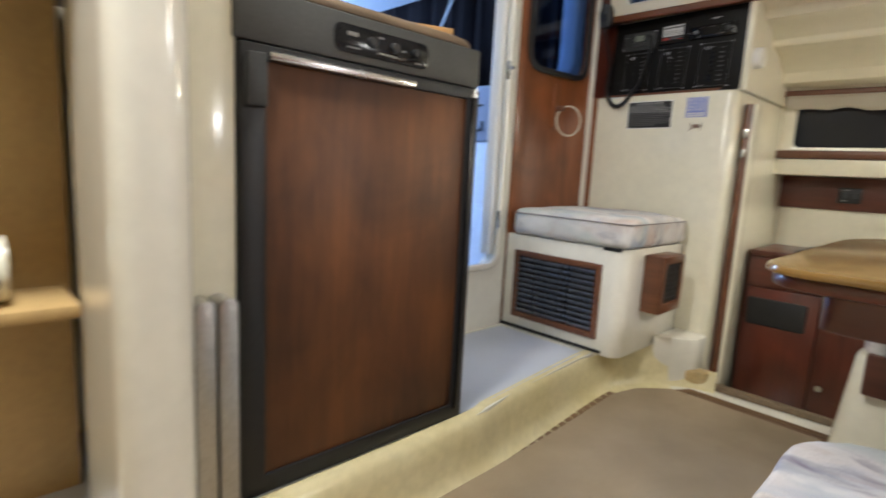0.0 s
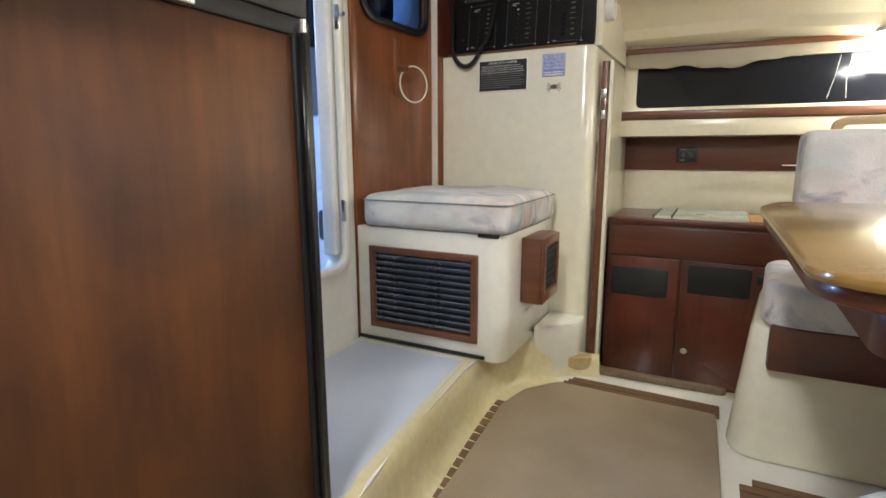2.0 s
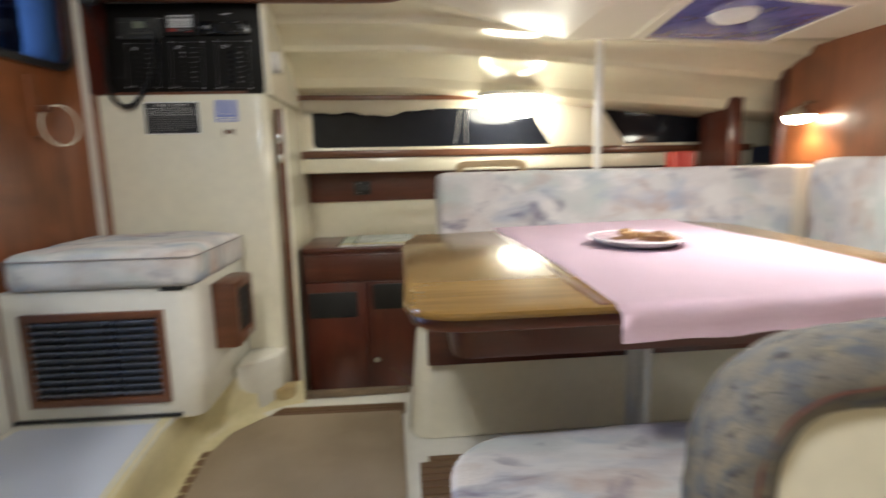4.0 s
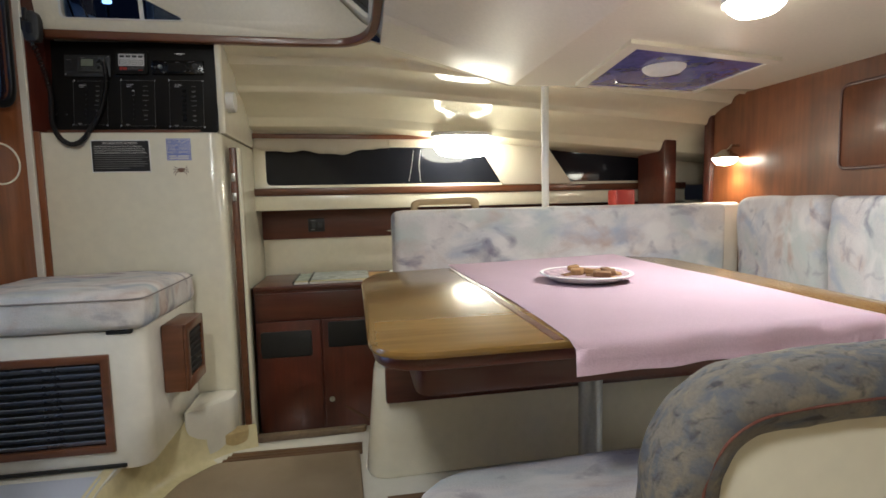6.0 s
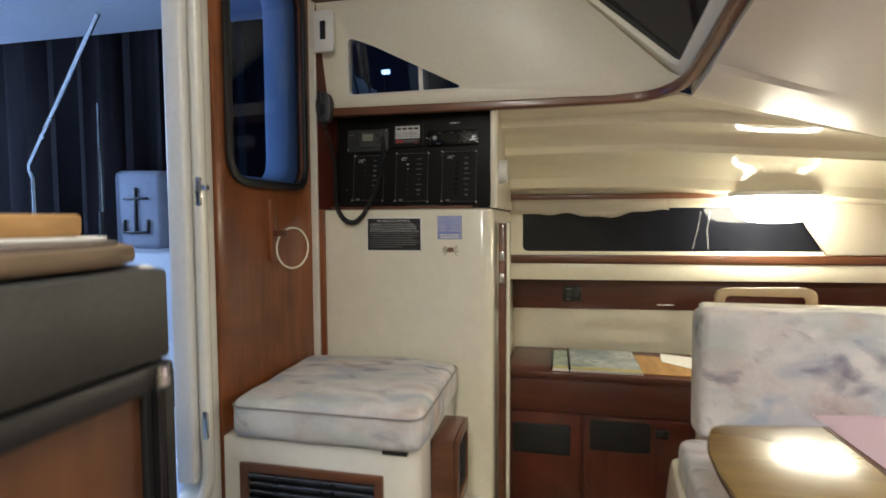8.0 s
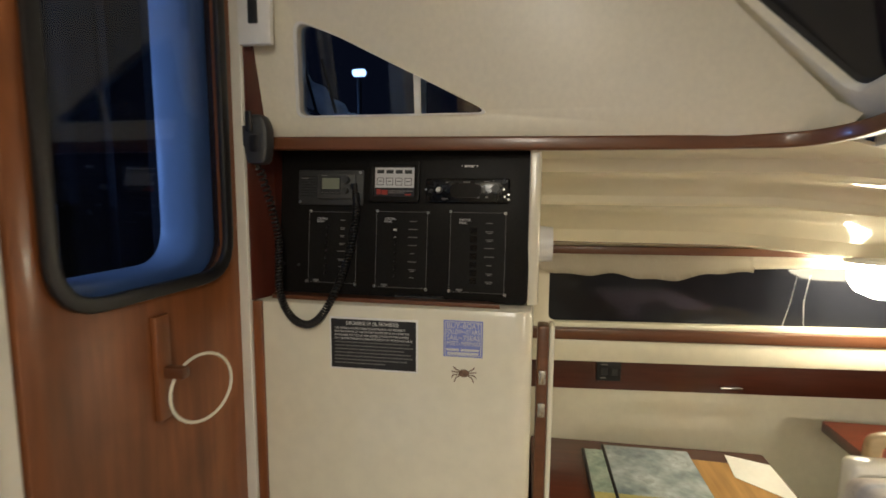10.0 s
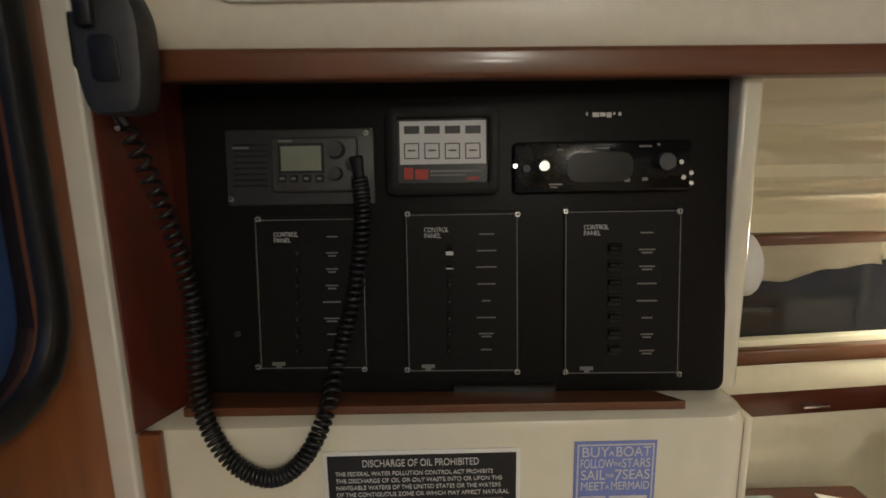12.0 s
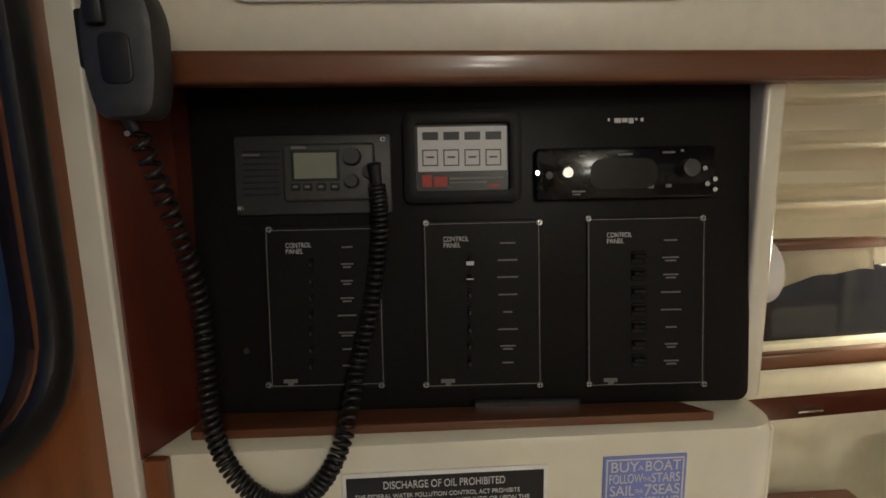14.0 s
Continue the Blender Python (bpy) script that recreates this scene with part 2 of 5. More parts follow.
def part(name, bm, mat, parent=None, label="", smooth=30):
    ob = new(name, mesh_of(name, bm, mat, smooth))
    if parent:
        ob.parent = parent
        ob.matrix_parent_inverse = parent.matrix_world.inverted()
    if label:
        ob["label"] = label
    return ob


def thing(name, at, label, category, group="", kind=""):
    ob = new(name)
    ob.empty_display_size = 0.05
    ob.matrix_world = at if isinstance(at, Matrix) else Matrix.Translation(at)
    bpy.context.view_layer.update()
    return tagged(ob, label, category, group, kind)


def setting(name, bm, mat, label, category, smooth=30):
    return tagged(part(name, bm, mat, None, "", smooth), label, category, "", "structure")


def bevel(bm, width, segments=2, edges=None):
    if width > 0:
        bmesh.ops.bevel(bm, geom=edges or bm.edges[:], offset=width, segments=segments, profile=0.5, affect="EDGES", clamp_overlap=True)
    return bm


def bx(x0, x1, y0, y1, z0, z1, r=0.004, seg=2, m=None):
    bm = bmesh.new()
    bmesh.ops.create_cube(bm, size=1)
    bmesh.ops.transform(bm, matrix=Matrix.LocRotScale(((x0 + x1) / 2, (y0 + y1) / 2, (z0 + z1) / 2), None, (abs(x1 - x0), abs(y1 - y0), abs(z1 - z0))), verts=bm.verts)
    bevel(bm, r, seg)
    if m:
        bmesh.ops.transform(bm, matrix=m, verts=bm.verts)
    return bm


def join(*bms):
    out = bms[0]
    for b in bms[1:]:
        me = bpy.data.meshes.new("join")
        b.to_mesh(me)
        b.free()
        out.from_mesh(me)
        bpy.data.meshes.remove(me)
    return out


def round_poly(pts, radii, seg=6):
    """A closed 2D outline with its corners rounded."""
    out, n = [], len(pts)
    for i, p in enumerate(pts):
        r = radii[i] if isinstance(radii, (list, tuple)) else radii
        a, b, c = Vector(pts[i - 1]), Vector(p), Vector(pts[(i + 1) % n])
        u, v = (a - b), (c - b)
        r = min(r, u.length * 0.49, v.length * 0.49)
        if r < 1e-4:
            out.append(tuple(b))
            continue
        s, e = b + u.normalized() * r, b + v.normalized() * r
        for k in range(seg + 1):
            t = k / seg
            out.append(tuple((1 - t) ** 2 * s + 2 * t * (1 - t) * b + t * t * e))
    return out


def rect(x0, x1, y0, y1):
    return [(x0, y0), (x1, y0), (x1, y1), (x0, y1)]


AX = {"z": Matrix.Identity(4),
      "y": Matrix(((1, 0, 0, 0), (0, 0, 1, 0), (0, 1, 0, 0), (0, 0, 0, 1))),
      "x": Matrix(((0, 0, 1, 0), (1, 0, 0, 0), (0, 1, 0, 0), (0, 0, 0, 1)))}


def plate(outer, a, b, axis="z", holes=(), r=0.0, m=None):
    """A 2D outline with holes, given in (x,y), (x,z) or (y,z) and drawn out along z, y or x from a to b."""
    bm = bmesh.new()
    edges = []
    for loop in (outer, *holes):
        vs = [bm.verts.new((*p, a)) for p in loop]
        edges += [bm.edges.new((vs[i - 1], vs[i])) for i in range(len(vs))]
    bmesh.ops.triangle_fill(bm, use_beauty=True, use_dissolve=not holes, edges=edges)
    g = bmesh.ops.extrude_face_region(bm, geom=bm.faces[:])
    bmesh.ops.translate(bm, vec=(0, 0, b - a), verts=[v for v in g["geom"] if isinstance(v, bmesh.types.BMVert)])
    bmesh.ops.recalc_face_normals(bm, faces=bm.faces)
    if r:
        bevel(bm, r, 2, [e for e in bm.edges if len(e.link_faces) == 2 and e.calc_face_angle(0) > 0.9])
    bmesh.ops.transform(bm, matrix=(m or Matrix.Identity(4)) @ AX[axis], verts=bm.verts)
    return bm


def frame_of(outer, width, radii):
    """Outline and its inner offset for rounded rectangles given as (x0,x1,y0,y1)."""
    x0, x1, y0, y1 = outer
    return round_poly(rect(x0, x1, y0, y1), radii), round_poly(rect(x0 + width, x1 - width, y0 + width, y1 - width), max(radii - width, 0.002))


def tube(path, radius, seg=10, closed=False):
    """A round bar along a path of points."""
    pts = [Vector(p) for p in path]
    bm, rings, n = bmesh.new(), [], len(pts)
    side = None
    for i, p in enumerate(pts):
        a = pts[i - 1] if (i or closed) else p
        b = pts[(i + 1) % n] if (i < n - 1 or closed) else p
        d = (b - a).normalized()
        side = d.orthogonal().normalized() if side is None else (side - d * side.dot(d)).normalized()
        up = d.cross(side)
        rr = radius[i] if isinstance(radius, (list, tuple)) else radius
        rings.append([bm.verts.new(p + (side * math.cos(k * math.tau / seg) + up * math.sin(k * math.tau / seg)) * rr) for k in range(seg)])
    for i in range(n if closed else n - 1):
        a, b = rings[i], rings[(i + 1) % n]
        for k in range(seg):
            bm.faces.new((a[k], a[(k + 1) % seg], b[(k + 1) % seg], b[k]))
    if not closed:
        bm.faces.new(rings[0][::-1]), bm.faces.new(rings[-1])
    return bm


def sweep(path, profile, up=Vector((0, 0, 1))):
    """A 2D profile (across, up) carried along a path of points."""
    pts = [Vector(p) for p in path]
    bm, rings = bmesh.new(), []
    for i, p in enumerate(pts):
        d = (pts[min(i + 1, len(pts) - 1)] - pts[max(i - 1, 0)]).normalized()
        s = d.cross(up).normalized()
        u = s.cross(d)
        rings.append([bm.verts.new(p + s * x + u * y) for x, y in profile])
    k = len(profile)
    for a, b in zip(rings, rings[1:]):
        for j in range(k):
            bm.faces.new((a[j], a[(j + 1) % k], b[(j + 1) % k], b[j]))
    bm.faces.new(rings[0][::-1]), bm.faces.new(rings[-1])
    return bm


def smooth_path(pts, steps=8):
    """A smooth line through points (Catmull-Rom)."""
    P = [Vector(p) for p in pts]
    P = [P[0] * 2 - P[1], *P, P[-1] * 2 - P[-2]]
    out = []
    for i in range(1, len(P) - 2):
        for k in range(steps):
            t = k / steps
            a, b, c, d = P[i - 1:i + 3]
            out.append(0.5 * (2 * b + (c - a) * t + (2 * a - 5 * b + 4 * c - d) * t * t + (3 * b - a - 3 * c + d) * t ** 3))
    return out + [P[-2]]


def cyl(p, q, r, seg=16, r2=None):
    return tube([p, q], [r, r if r2 is None else r2], seg)


def cushion(outline, z0, z1, swell=0.012, r=0.035, m=None, seg=4):
    """A stuffed pad: rounded edges, a slightly domed top with soft creases."""
    bm = plate(outline, z0, z1)
    bevel(bm, r, seg, [e for e in bm.edges if e.calc_face_angle(0) > 0.9 and abs(e.verts[0].co.z - e.verts[1].co.z) < 1e-5])
    bmesh.ops.triangulate(bm, faces=[f for f in bm.faces if len(f.verts) > 4])
    bmesh.ops.subdivide_edges(bm, edges=[e for e in bm.edges if e.calc_length() > 0.08], cuts=6, use_grid_fill=True)
    c = sum((v.co for v in bm.verts), Vector()) / len(bm.verts)
    for v in bm.verts:
        k = noise.noise(v.co * 9) * 0.007 + noise.noise(v.co * 26) * 0.0035
        if v.co.z > (z0 + z1) / 2:
            d = Vector((v.co.x - c.x, v.co.y - c.y)).length
            v.co.z += swell * max(0, 1 - (d / 0.35) ** 2) + k
        else:
            v.co += Vector((k, k, 0))
    if m:
        bmesh.ops.transform(bm, matrix=m, verts=bm.verts)
    return bm


def along(x0, y0, deg, z=0):
    """A frame whose x axis runs along a line on the plan."""
    return pose(x0, y0, z, 0, 0, deg)


# ---------------------------------------------------------------- setting: floors
FLOOR, DECK = 0.02, 0.18
HULL = along(-0.53, 3.115, 4.6)          # the hull side: x along it, y outboard
setting("floor", plate(rect(-1.3, 2.3, -1.6, 3.9), -0.30, -0.17), GEL, "cream gelcoat hull liner under the cabin sole", "floor")
sole = [(-0.70, -1.5), (2.1, -1.5), (2.1, 2.30), (0.02, 2.36), (-0.03, 2.42), (-0.48, 2.42), (-0.63, 2.30), (-0.745, 2.15), (-0.755, 1.9), (-0.705, 1.2)]
sole_ob = setting("floor_cabin", plate(sole, -0.17, FLOOR - 0.008), GELWHITE, "moulded cream gelcoat cabin sole", "floor")
setting("floor_helm_deck", plate([(-1.25, -1.5), (-0.685, -1.5), (-0.695, 1.2), (-0.73, 1.4), (-0.77, 1.86), (-0.765, 2.2), (-0.68, 2.47), (-1.25, 2.47)], -0.17, DECK - 0.006), GELWHITE,
        "white gelcoat helm deck", "floor")
vinyl = plate(round_poly([(-1.22, 0.2), (-0.755, 0.2), (-0.722, 1.2), (-0.752, 1.5), (-0.790, 1.905), (-1.22, 1.91)], 0.02), DECK - 0.006, DECK, r=0.002)
tagged(part("vinyl_mat", vinyl, VINYL), "pale blue-grey vinyl mat on the helm deck", "mat")
# coved step down from the helm deck, with a wooden edge strip let into it
curb_line = smooth_path([(-0.680, -1.4, 0), (-0.680, 0.9, 0), (-0.712, 1.3, 0), (-0.768, 1.86, 0), (-0.762, 2.08, 0), (-0.685, 2.24, 0), (-0.56, 2.36, 0), (-0.45, 2.40, 0)], 6)
prof = [(-0.03, -0.1), (0.085, -0.1), (0.085, 0.016), (0.06, 0.020), (0.042, 0.032), (0.026, 0.065), (0.016, 0.12), (0.006, 0.158), (-0.008, 0.176), (-0.03, 0.182)]
curb_end = len(curb_line)
setting("trim_curb", sweep(curb_line[: curb_end - 9], prof), YELLOWED, "yellowed cream moulded step between helm deck and sole", "step", 60)
low = [(x * 0.8, -0.1 if z < 0 else z * 0.45) for x, z in prof]
setting("trim_curb_low", sweep(curb_line[curb_end - 10:], low), YELLOWED, "low yellowed moulded rim at the end of the step", "step", 60)

setting("trim_curb_block", plate(round_poly([(-0.575, 2.335), (-0.475, 2.375), (-0.480, 2.425), (-0.585, 2.420)], 0.014), FLOOR - 0.01, FLOOR + 0.062, r=0.008), STAINED, "small stained block at the end of the step", "step", 50)

# ---------------------------------------------------------------- setting: walls
blk = round_poly([(-1.28, 2.478), (-0.540, 2.478), (-0.530, 3.45), (-1.28, 3.45)], [0, 0.045, 0, 0], 8)
setting("wall_panel", plate(blk, -0.17, 1.252, r=0.014), GEL, "glossy cream gelcoat wall below the switch panel", "wall", 40)
setting("wall_panel_upper", plate(rect(-1.28, -0.545, 2.612, 3.45), 1.253, 1.64), GEL, "cream gelcoat wall behind the switch panel", "wall")
setting("wall_panel_jamb", plate(round_poly([(-0.556, 2.536), (-0.530, 2.536), (-0.530, 3.45), (-0.556, 3.45)], [0.006, 0.02, 0, 0]), 1.253, 1.62, r=0.004), GEL, "rounded cream jamb beside the switch panel", "wall", 40)
door_hole = round_poly(rect(0.80, 1.885, 0.45, 2.12), 0.07)
setting("wall_aft", plate(rect(-1.6, 1.955, -0.17, 2.35), -1.33, -1.255, "x", [door_hole], 0.012), GELWHITE, "white gelcoat aft bulkhead with the companionway opening", "wall", 40)
AFT = Matrix.Translation((-1.25, 1.957, 0)) @ Matrix.Rotation(radians(-3.8), 4, "Z") @ Matrix.Translation((1.25, -1.957, 0))     # the bulkhead runs slightly inboard
win_hole = round_poly(rect(2.006, 2.424, 1.326, 2.04), 0.09)
setting("wall_aft_wood", plate(rect(1.956, 2.56, -0.17, 2.35), -1.285, -1.25, "x", [win_hole], 0.003, AFT), TEAK, "varnished wooden bulkhead panel beside the companionway", "wall")
setting("wall_hull_lower", plate(rect(-0.05, 3.0, -0.17, 0.93), 0.185, 0.25, "y", m=HULL), GEL, "cream gelcoat hull side behind the locker", "wall")
win1 = round_poly([(0.055, 1.062), (1.50, 1.062), (1.33, 1.262), (0.055, 1.262)], [0.03, 0.03, 0.05, 0.03])
win2 = round_poly([(1.60, 1.062), (2.5, 1.062), (2.5, 1.262), (1.50, 1.262)], 0.03)
setting("wall_hull_upper", plate(rect(-0.03, 3.0, 1.03, 1.40), 0.02, 0.08, "y", [win1, win2], 0.004, HULL), GEL, "cream gelcoat cabin side with long windows", "wall")
setting("wall_forward", plate([(-1.6, -0.17), (2.78, -0.17), (2.78, 1.55), (-1.6, 1.55)], 1.85, 1.91, "x"), TEAK, "varnished wooden forward bulkhead", "wall")
setting("wall_forward_cabin", plate(rect(2.3, 4.2, -0.3, 1.9), 2.55, 2.6, "x"), GEL, "cream end of the forward cabin", "wall")
setting("wall_starboard", plate(rect(-1.34, 2.6, -0.3, 2.4), -1.60, -1.52, "y"), GEL, "plain cream cabin side", "wall")
setting("ceiling", plate(rect(-1.34, -0.45, -1.6, 2.62), 2.25, 2.32), LINER, "cream headliner over the helm", "ceiling")


# deckhead: a stepped cove over the dinette, a gently falling flat over the cabin
def ease(a):
    a = min(max(a, 0.0), 1.0)
    return a * a * (3 - 2 * a)


def drop(x, y, z):
    """The deckhead's height: falls from the pilothouse edge to a level flat forward, and gently along the cove."""
    level = z + (1.450 - z) * min((x - 0.06) / 0.60, 1.0) if x > 0.06 else z
    along_cove = z - 0.08 * max(0.0, x - 0.06)
    k = ease((y - 2.54) / 0.10)
    return level * (1 - k) + along_cove * k


def deckhead(profile, xs, thick=0.06):
    bm, rings = bmesh.new(), []
    for x in xs:
        rings.append([bm.verts.new((x, max(y, 2.553) if x < -0.03 else y, drop(x, y, z) + d)) for y, z in profile for d in (0.0, thick)])
    n = len(profile)
    for a, b in zip(rings, rings[1:]):
        for j in range(n - 1):
            bm.faces.new((a[2 * j], a[2 * j + 2], b[2 * j + 2], b[2 * j]))
            bm.faces.new((a[2 * j + 1], b[2 * j + 1], b[2 * j + 3], a[2 * j + 3]))
        for j in (0, n - 1):
            bm.faces.new((a[2 * j], b[2 * j], b[2 * j + 1], a[2 * j + 1]))
    for r in (rings[0], rings[-1]):
        for j in range(n - 1):
            bm.faces.new((r[2 * j], r[2 * j + 1], r[2 * j + 3], r[2 * j + 2]))
    return bm


cove = [(2.50, 1.615), (2.56, 1.609), (2.61, 1.600), (2.64, 1.588), (2.655, 1.572), (2.662, 1.558), (2.72, 1.549), (2.765, 1.532), (2.797, 1.506), (2.803, 1.500), (2.812, 1.480), (2.818, 1.474),
        (2.90, 1.458), (2.955, 1.434), (3.000, 1.400), (3.010, 1.392), (3.022, 1.370), (3.035, 1.352), (3.06, 1.345), (3.20, 1.342), (3.55, 1.33)]
setting("ceiling_dinette", deckhead(cove, [-0.55, -0.2, -0.04, 0.06, 0.15, 0.25, 0.35, 0.45, 0.55, 0.66, 0.76, 1.2, 1.6, 2.6], 0.008), GLOSSGEL, "cream stepped deckhead over the dinette", "ceiling", 20)
flat = [(-1.6, 1.75), (1.2, 1.755), (1.7, 1.745), (1.95, 1.708), (2.25, 1.656), (2.275, 1.640), (2.42, 1.622), (2.50, 1.615)]
setting("ceiling_cabin", deckhead(flat, [0.10, 0.2, 0.3, 0.4, 0.5, 0.58, 0.66, 0.76, 1.2, 1.65, 2.6]), LINER, "cream deckhead over the cabin, falling forward", "ceiling", 11)
# pilothouse side with its triangular port; raked windscreen
LEAN = pose(0, 2.525, 1.62, 8.5, 0, 0)
tri_port = round_poly([(-1.08, 0.06), (-0.645, 0.062), (-0.98, 0.228), (-1.07, 0.262)], [0.02, 0.035, 0.03, 0.03])
side = [(-1.26, 0.0), (0.05, 0.0), (0.085, 0.05), (0.035, 0.075), (-0.62, 0.66), (-1.26, 0.66)]
setting("wall_pilothouse", plate(side, 0.0, 0.04, "y", [tri_port], 0.004, LEAN), LINER, "cream pilothouse side above the switch panel", "wall")
RAKE = Matrix(((1, 0, 0, 0), (0, 1, 0, 0), (0, -0.17, 1, 2.53 * 0.17), (0, 0, 0, 1))) @ pose(0.115, 0, 1.640, 0, -49.5, 0)   # local z runs up the raked screen, y across the boat
screen = [round_poly(rect(0.72, 2.492, 0.084, 0.66), [0.05, 0.03, 0.05, 0.05])]
setting("wall_windscreen", plate(rect(0.60, 2.56, -0.01, 0.86), 0.0, 0.04, "x", screen, 0.006, RAKE), LINER, "cream raked windscreen surround", "wall")
setting("wall_pilothouse_front", plate(rect(-1.6, 0.60, 1.70, 2.34), 0.10, 0.15, "x"), LINER, "plain cream pilothouse front", "wall")
setting("ceiling_pilothouse", plate(rect(-0.46, 0.15, -1.6, 1.62), 2.30, 2.36), LINER, "cream headliner over the helm's forward part", "ceiling")
setting("window_1", plate(rect(0.69, 2.51, 0.06, 0.68), 0.018, 0.026, "x", m=RAKE), GLASS, "dark windscreen glass at night", "window")
setting("window_3", plate(rect(-1.10, -0.63, 0.05, 0.28), 0.018, 0.026, "y", m=LEAN), PANE, "dark triangular port in the pilothouse side", "window")
setting("window_4", plate(rect(0.03, 2.6, 1.05, 1.28), 0.045, 0.052, "y", m=HULL), GLASS, "long dark cabin window at night", "window")
gl = setting("window_5", plate(rect(2.00, 2.42, 1.325, 2.05), -1.272, -1.266, "x", m=AFT), PANE, "rounded pane in the wooden bulkhead", "window")
o, i_ = frame_of((1.994, 2.432, 1.315, 2.050), 0.026, 0.10)
part("gasket", plate(o, -1.252, -1.236, "x", [i_], 0.006, AFT), BLACK, gl, "black rubber window gasket")
tri_rim = [(x * 1.035 + 0.030, y * 1.05 - 0.007) for x, y in tri_port]
part("rim", plate(tri_rim, -0.006, 0.012, "y", [tri_port], 0.002, LEAN), WHITE, bpy.data.objects["window_3"], "white port rim")
part("mullion", plate(rect(-0.815, -0.800, 0.06, 0.16), 0.012, 0.017, "y", m=LEAN), WHITE, bpy.data.objects["window_3"])

# wooden trims
trim_path = smooth_path([(-1.165, 2.522, 1.618), (-0.8, 2.53, 1.617), (-0.40, 2.54, 1.617), (-0.12, 2.545, 1.620), (-0.02, 2.53, 1.622), (0.05, 2.47, 1.632), (0.078, 2.38, 1.648), (0.085, 2.2, 1.678), (0.088, 1.95, 1.722), (0.09, 1.6, 1.76), (0.09, 0.6, 1.775), (0.09, -1.5, 1.775)], 6)
setting("trim_pilothouse", sweep(trim_path, round_poly(rect(-0.012, 0.022, -0.016, 0.014), 0.006, 3)), TEAKX, "varnished wooden trim along the pilothouse edge", "trim", 40)
setting("trim_top_rail", bx(-1.2, -0.44, 2.445, 2.475, 2.005, 2.04, 0.008), TEAKX, "wooden rail high on the pilothouse side", "trim")
setting("trim_bulkhead_strip", plate(round_poly([(-1.224, 2.463), (-1.190, 2.456), (-1.190, 2.4772), (-1.224, 2.4772)], 0.004), 0.60, 2.2), GELWHITE, "cream strip at the corner of the wooden bulkhead", "trim")
setting("trim_corner_foot", bx(-1.1895, -1.167, 2.466, 2.4775, 0.60, 1.252, 0.003), TEAK, "brown wooden fillet beside the cream wall", "trim")
# dark veneer here stands for the shade the corner post lies in
setting("trim_corner_post", plate(round_poly([(-1.249, 2.482), (-1.189, 2.466), (-1.161, 2.540), (-1.161, 2.62), (-1.249, 2.62)], 0.003), 1.2535, 2.2), DARKWOOD, "wooden corner beside the switch panel, darkened for its shade", "trim")
setting("trim_panel_shelf", plate(round_poly([(-1.158, 2.500), (-0.612, 2.492), (-0.640, 2.520), (-1.158, 2.540)], 0.004), 1.2525, 1.262, r=0.002), TEAKX, "wooden strip on the ledge below the switch panel", "trim")
for nm, a, b, c, d, e, f, mat, lab in (
        ("trim_shelf", -0.02, 2.6, 0.0, 0.19, 0.930, 1.006, GEL, "cream shelf edge along the hull side"),
        ("trim_sill", -0.03, 2.6, -0.008, 0.03, 1.008, 1.046, TEAKX, "wooden window sill"),
        ("trim_rail", -0.02, 2.6, 0.165, 0.184, 0.768, 0.928, DARKX, "dark mahogany board under the shelf"),
        ("trim_head", -0.03, 2.6, -0.006, 0.019, 1.300, 1.328, TEAKX, "wooden trim over the windows"),
        ("trim_window_side", -0.032, -0.004, -0.006, 0.019, 1.047, 1.299, TEAKX, "wooden upright at the window's end")):
    setting(nm, bx(a, b, c, d, e, f, 0.005, 2, HULL), mat, lab, "trim")
setting("trim_threshold", plate(round_poly([(-0.475, 2.385), (-0.02, 2.400), (-0.01, 2.425), (-0.475, 2.425)], 0.012), FLOOR - 0.008, FLOOR + 0.018, r=0.005), COUNTER, "worn wooden threshold before the locker", "trim")
# white door frame in the companionway: outer frame and sliding leaf's edge
jo, ji = frame_of((0.79, 1.90, 0.44, 2.13), 0.030, 0.09)
dj = setting("door_1", plate(jo, -1.262, -1.235, "x", [ji], 0.008), GELWHITE, "white rounded companionway frame, door slid open", "door", 50)
part("leaf_edge", bx(-1.325, -1.266, 1.850, 1.883, 0.50, 2.10, 0.010, 3), WHITE, dj, "white edge of the open sliding door")
part("latch", join(bx(-1.255, -1.236, 1.868, 1.893, 1.25, 1.33, 0.006), cyl((-1.235, 1.88, 1.30), (-1.222, 1.88, 1.30), 0.008, 10)), CHROME, dj, "small metal door latch")
part("latch", bx(-1.255, -1.236, 1.868, 1.893, 0.62, 0.70, 0.006), CHROME, dj, "small metal door latch")

# side deck beyond the triangular port
dk = thing("deck_lamp", (-1.01, 2.74, 1.78), "small lit lamp on the side deck", "lamp")
part("stalk", cyl((-1.012, 2.74, 1.641), (-1.012, 2.74, 1.808), 0.006, 10), BLACK, dk)
part("lens", plate(round_poly(rect(-1.030, -0.994, 1.811, 1.829), 0.008), 2.735, 2.745, "y", r=0.002), glow("lit_deck_lens", (0.62, 0.80, 1.0), 6.0), dk, "lit bluish lens")
fc0 = thing("furled_cover", (-1.07, 2.66, 1.641), "pale furled canvas on the side deck", "canvas")
part("roll", tube(smooth_path([(-1.16, 2.66, 1.79), (-1.10, 2.66, 1.745), (-1.04, 2.66, 1.695), (-0.99, 2.66, 1.66)], 6), [0.030 + 0.005 * math.sin(i * 1.3) for i in range(19)], 14), COCKPIT, fc0, "", 60)
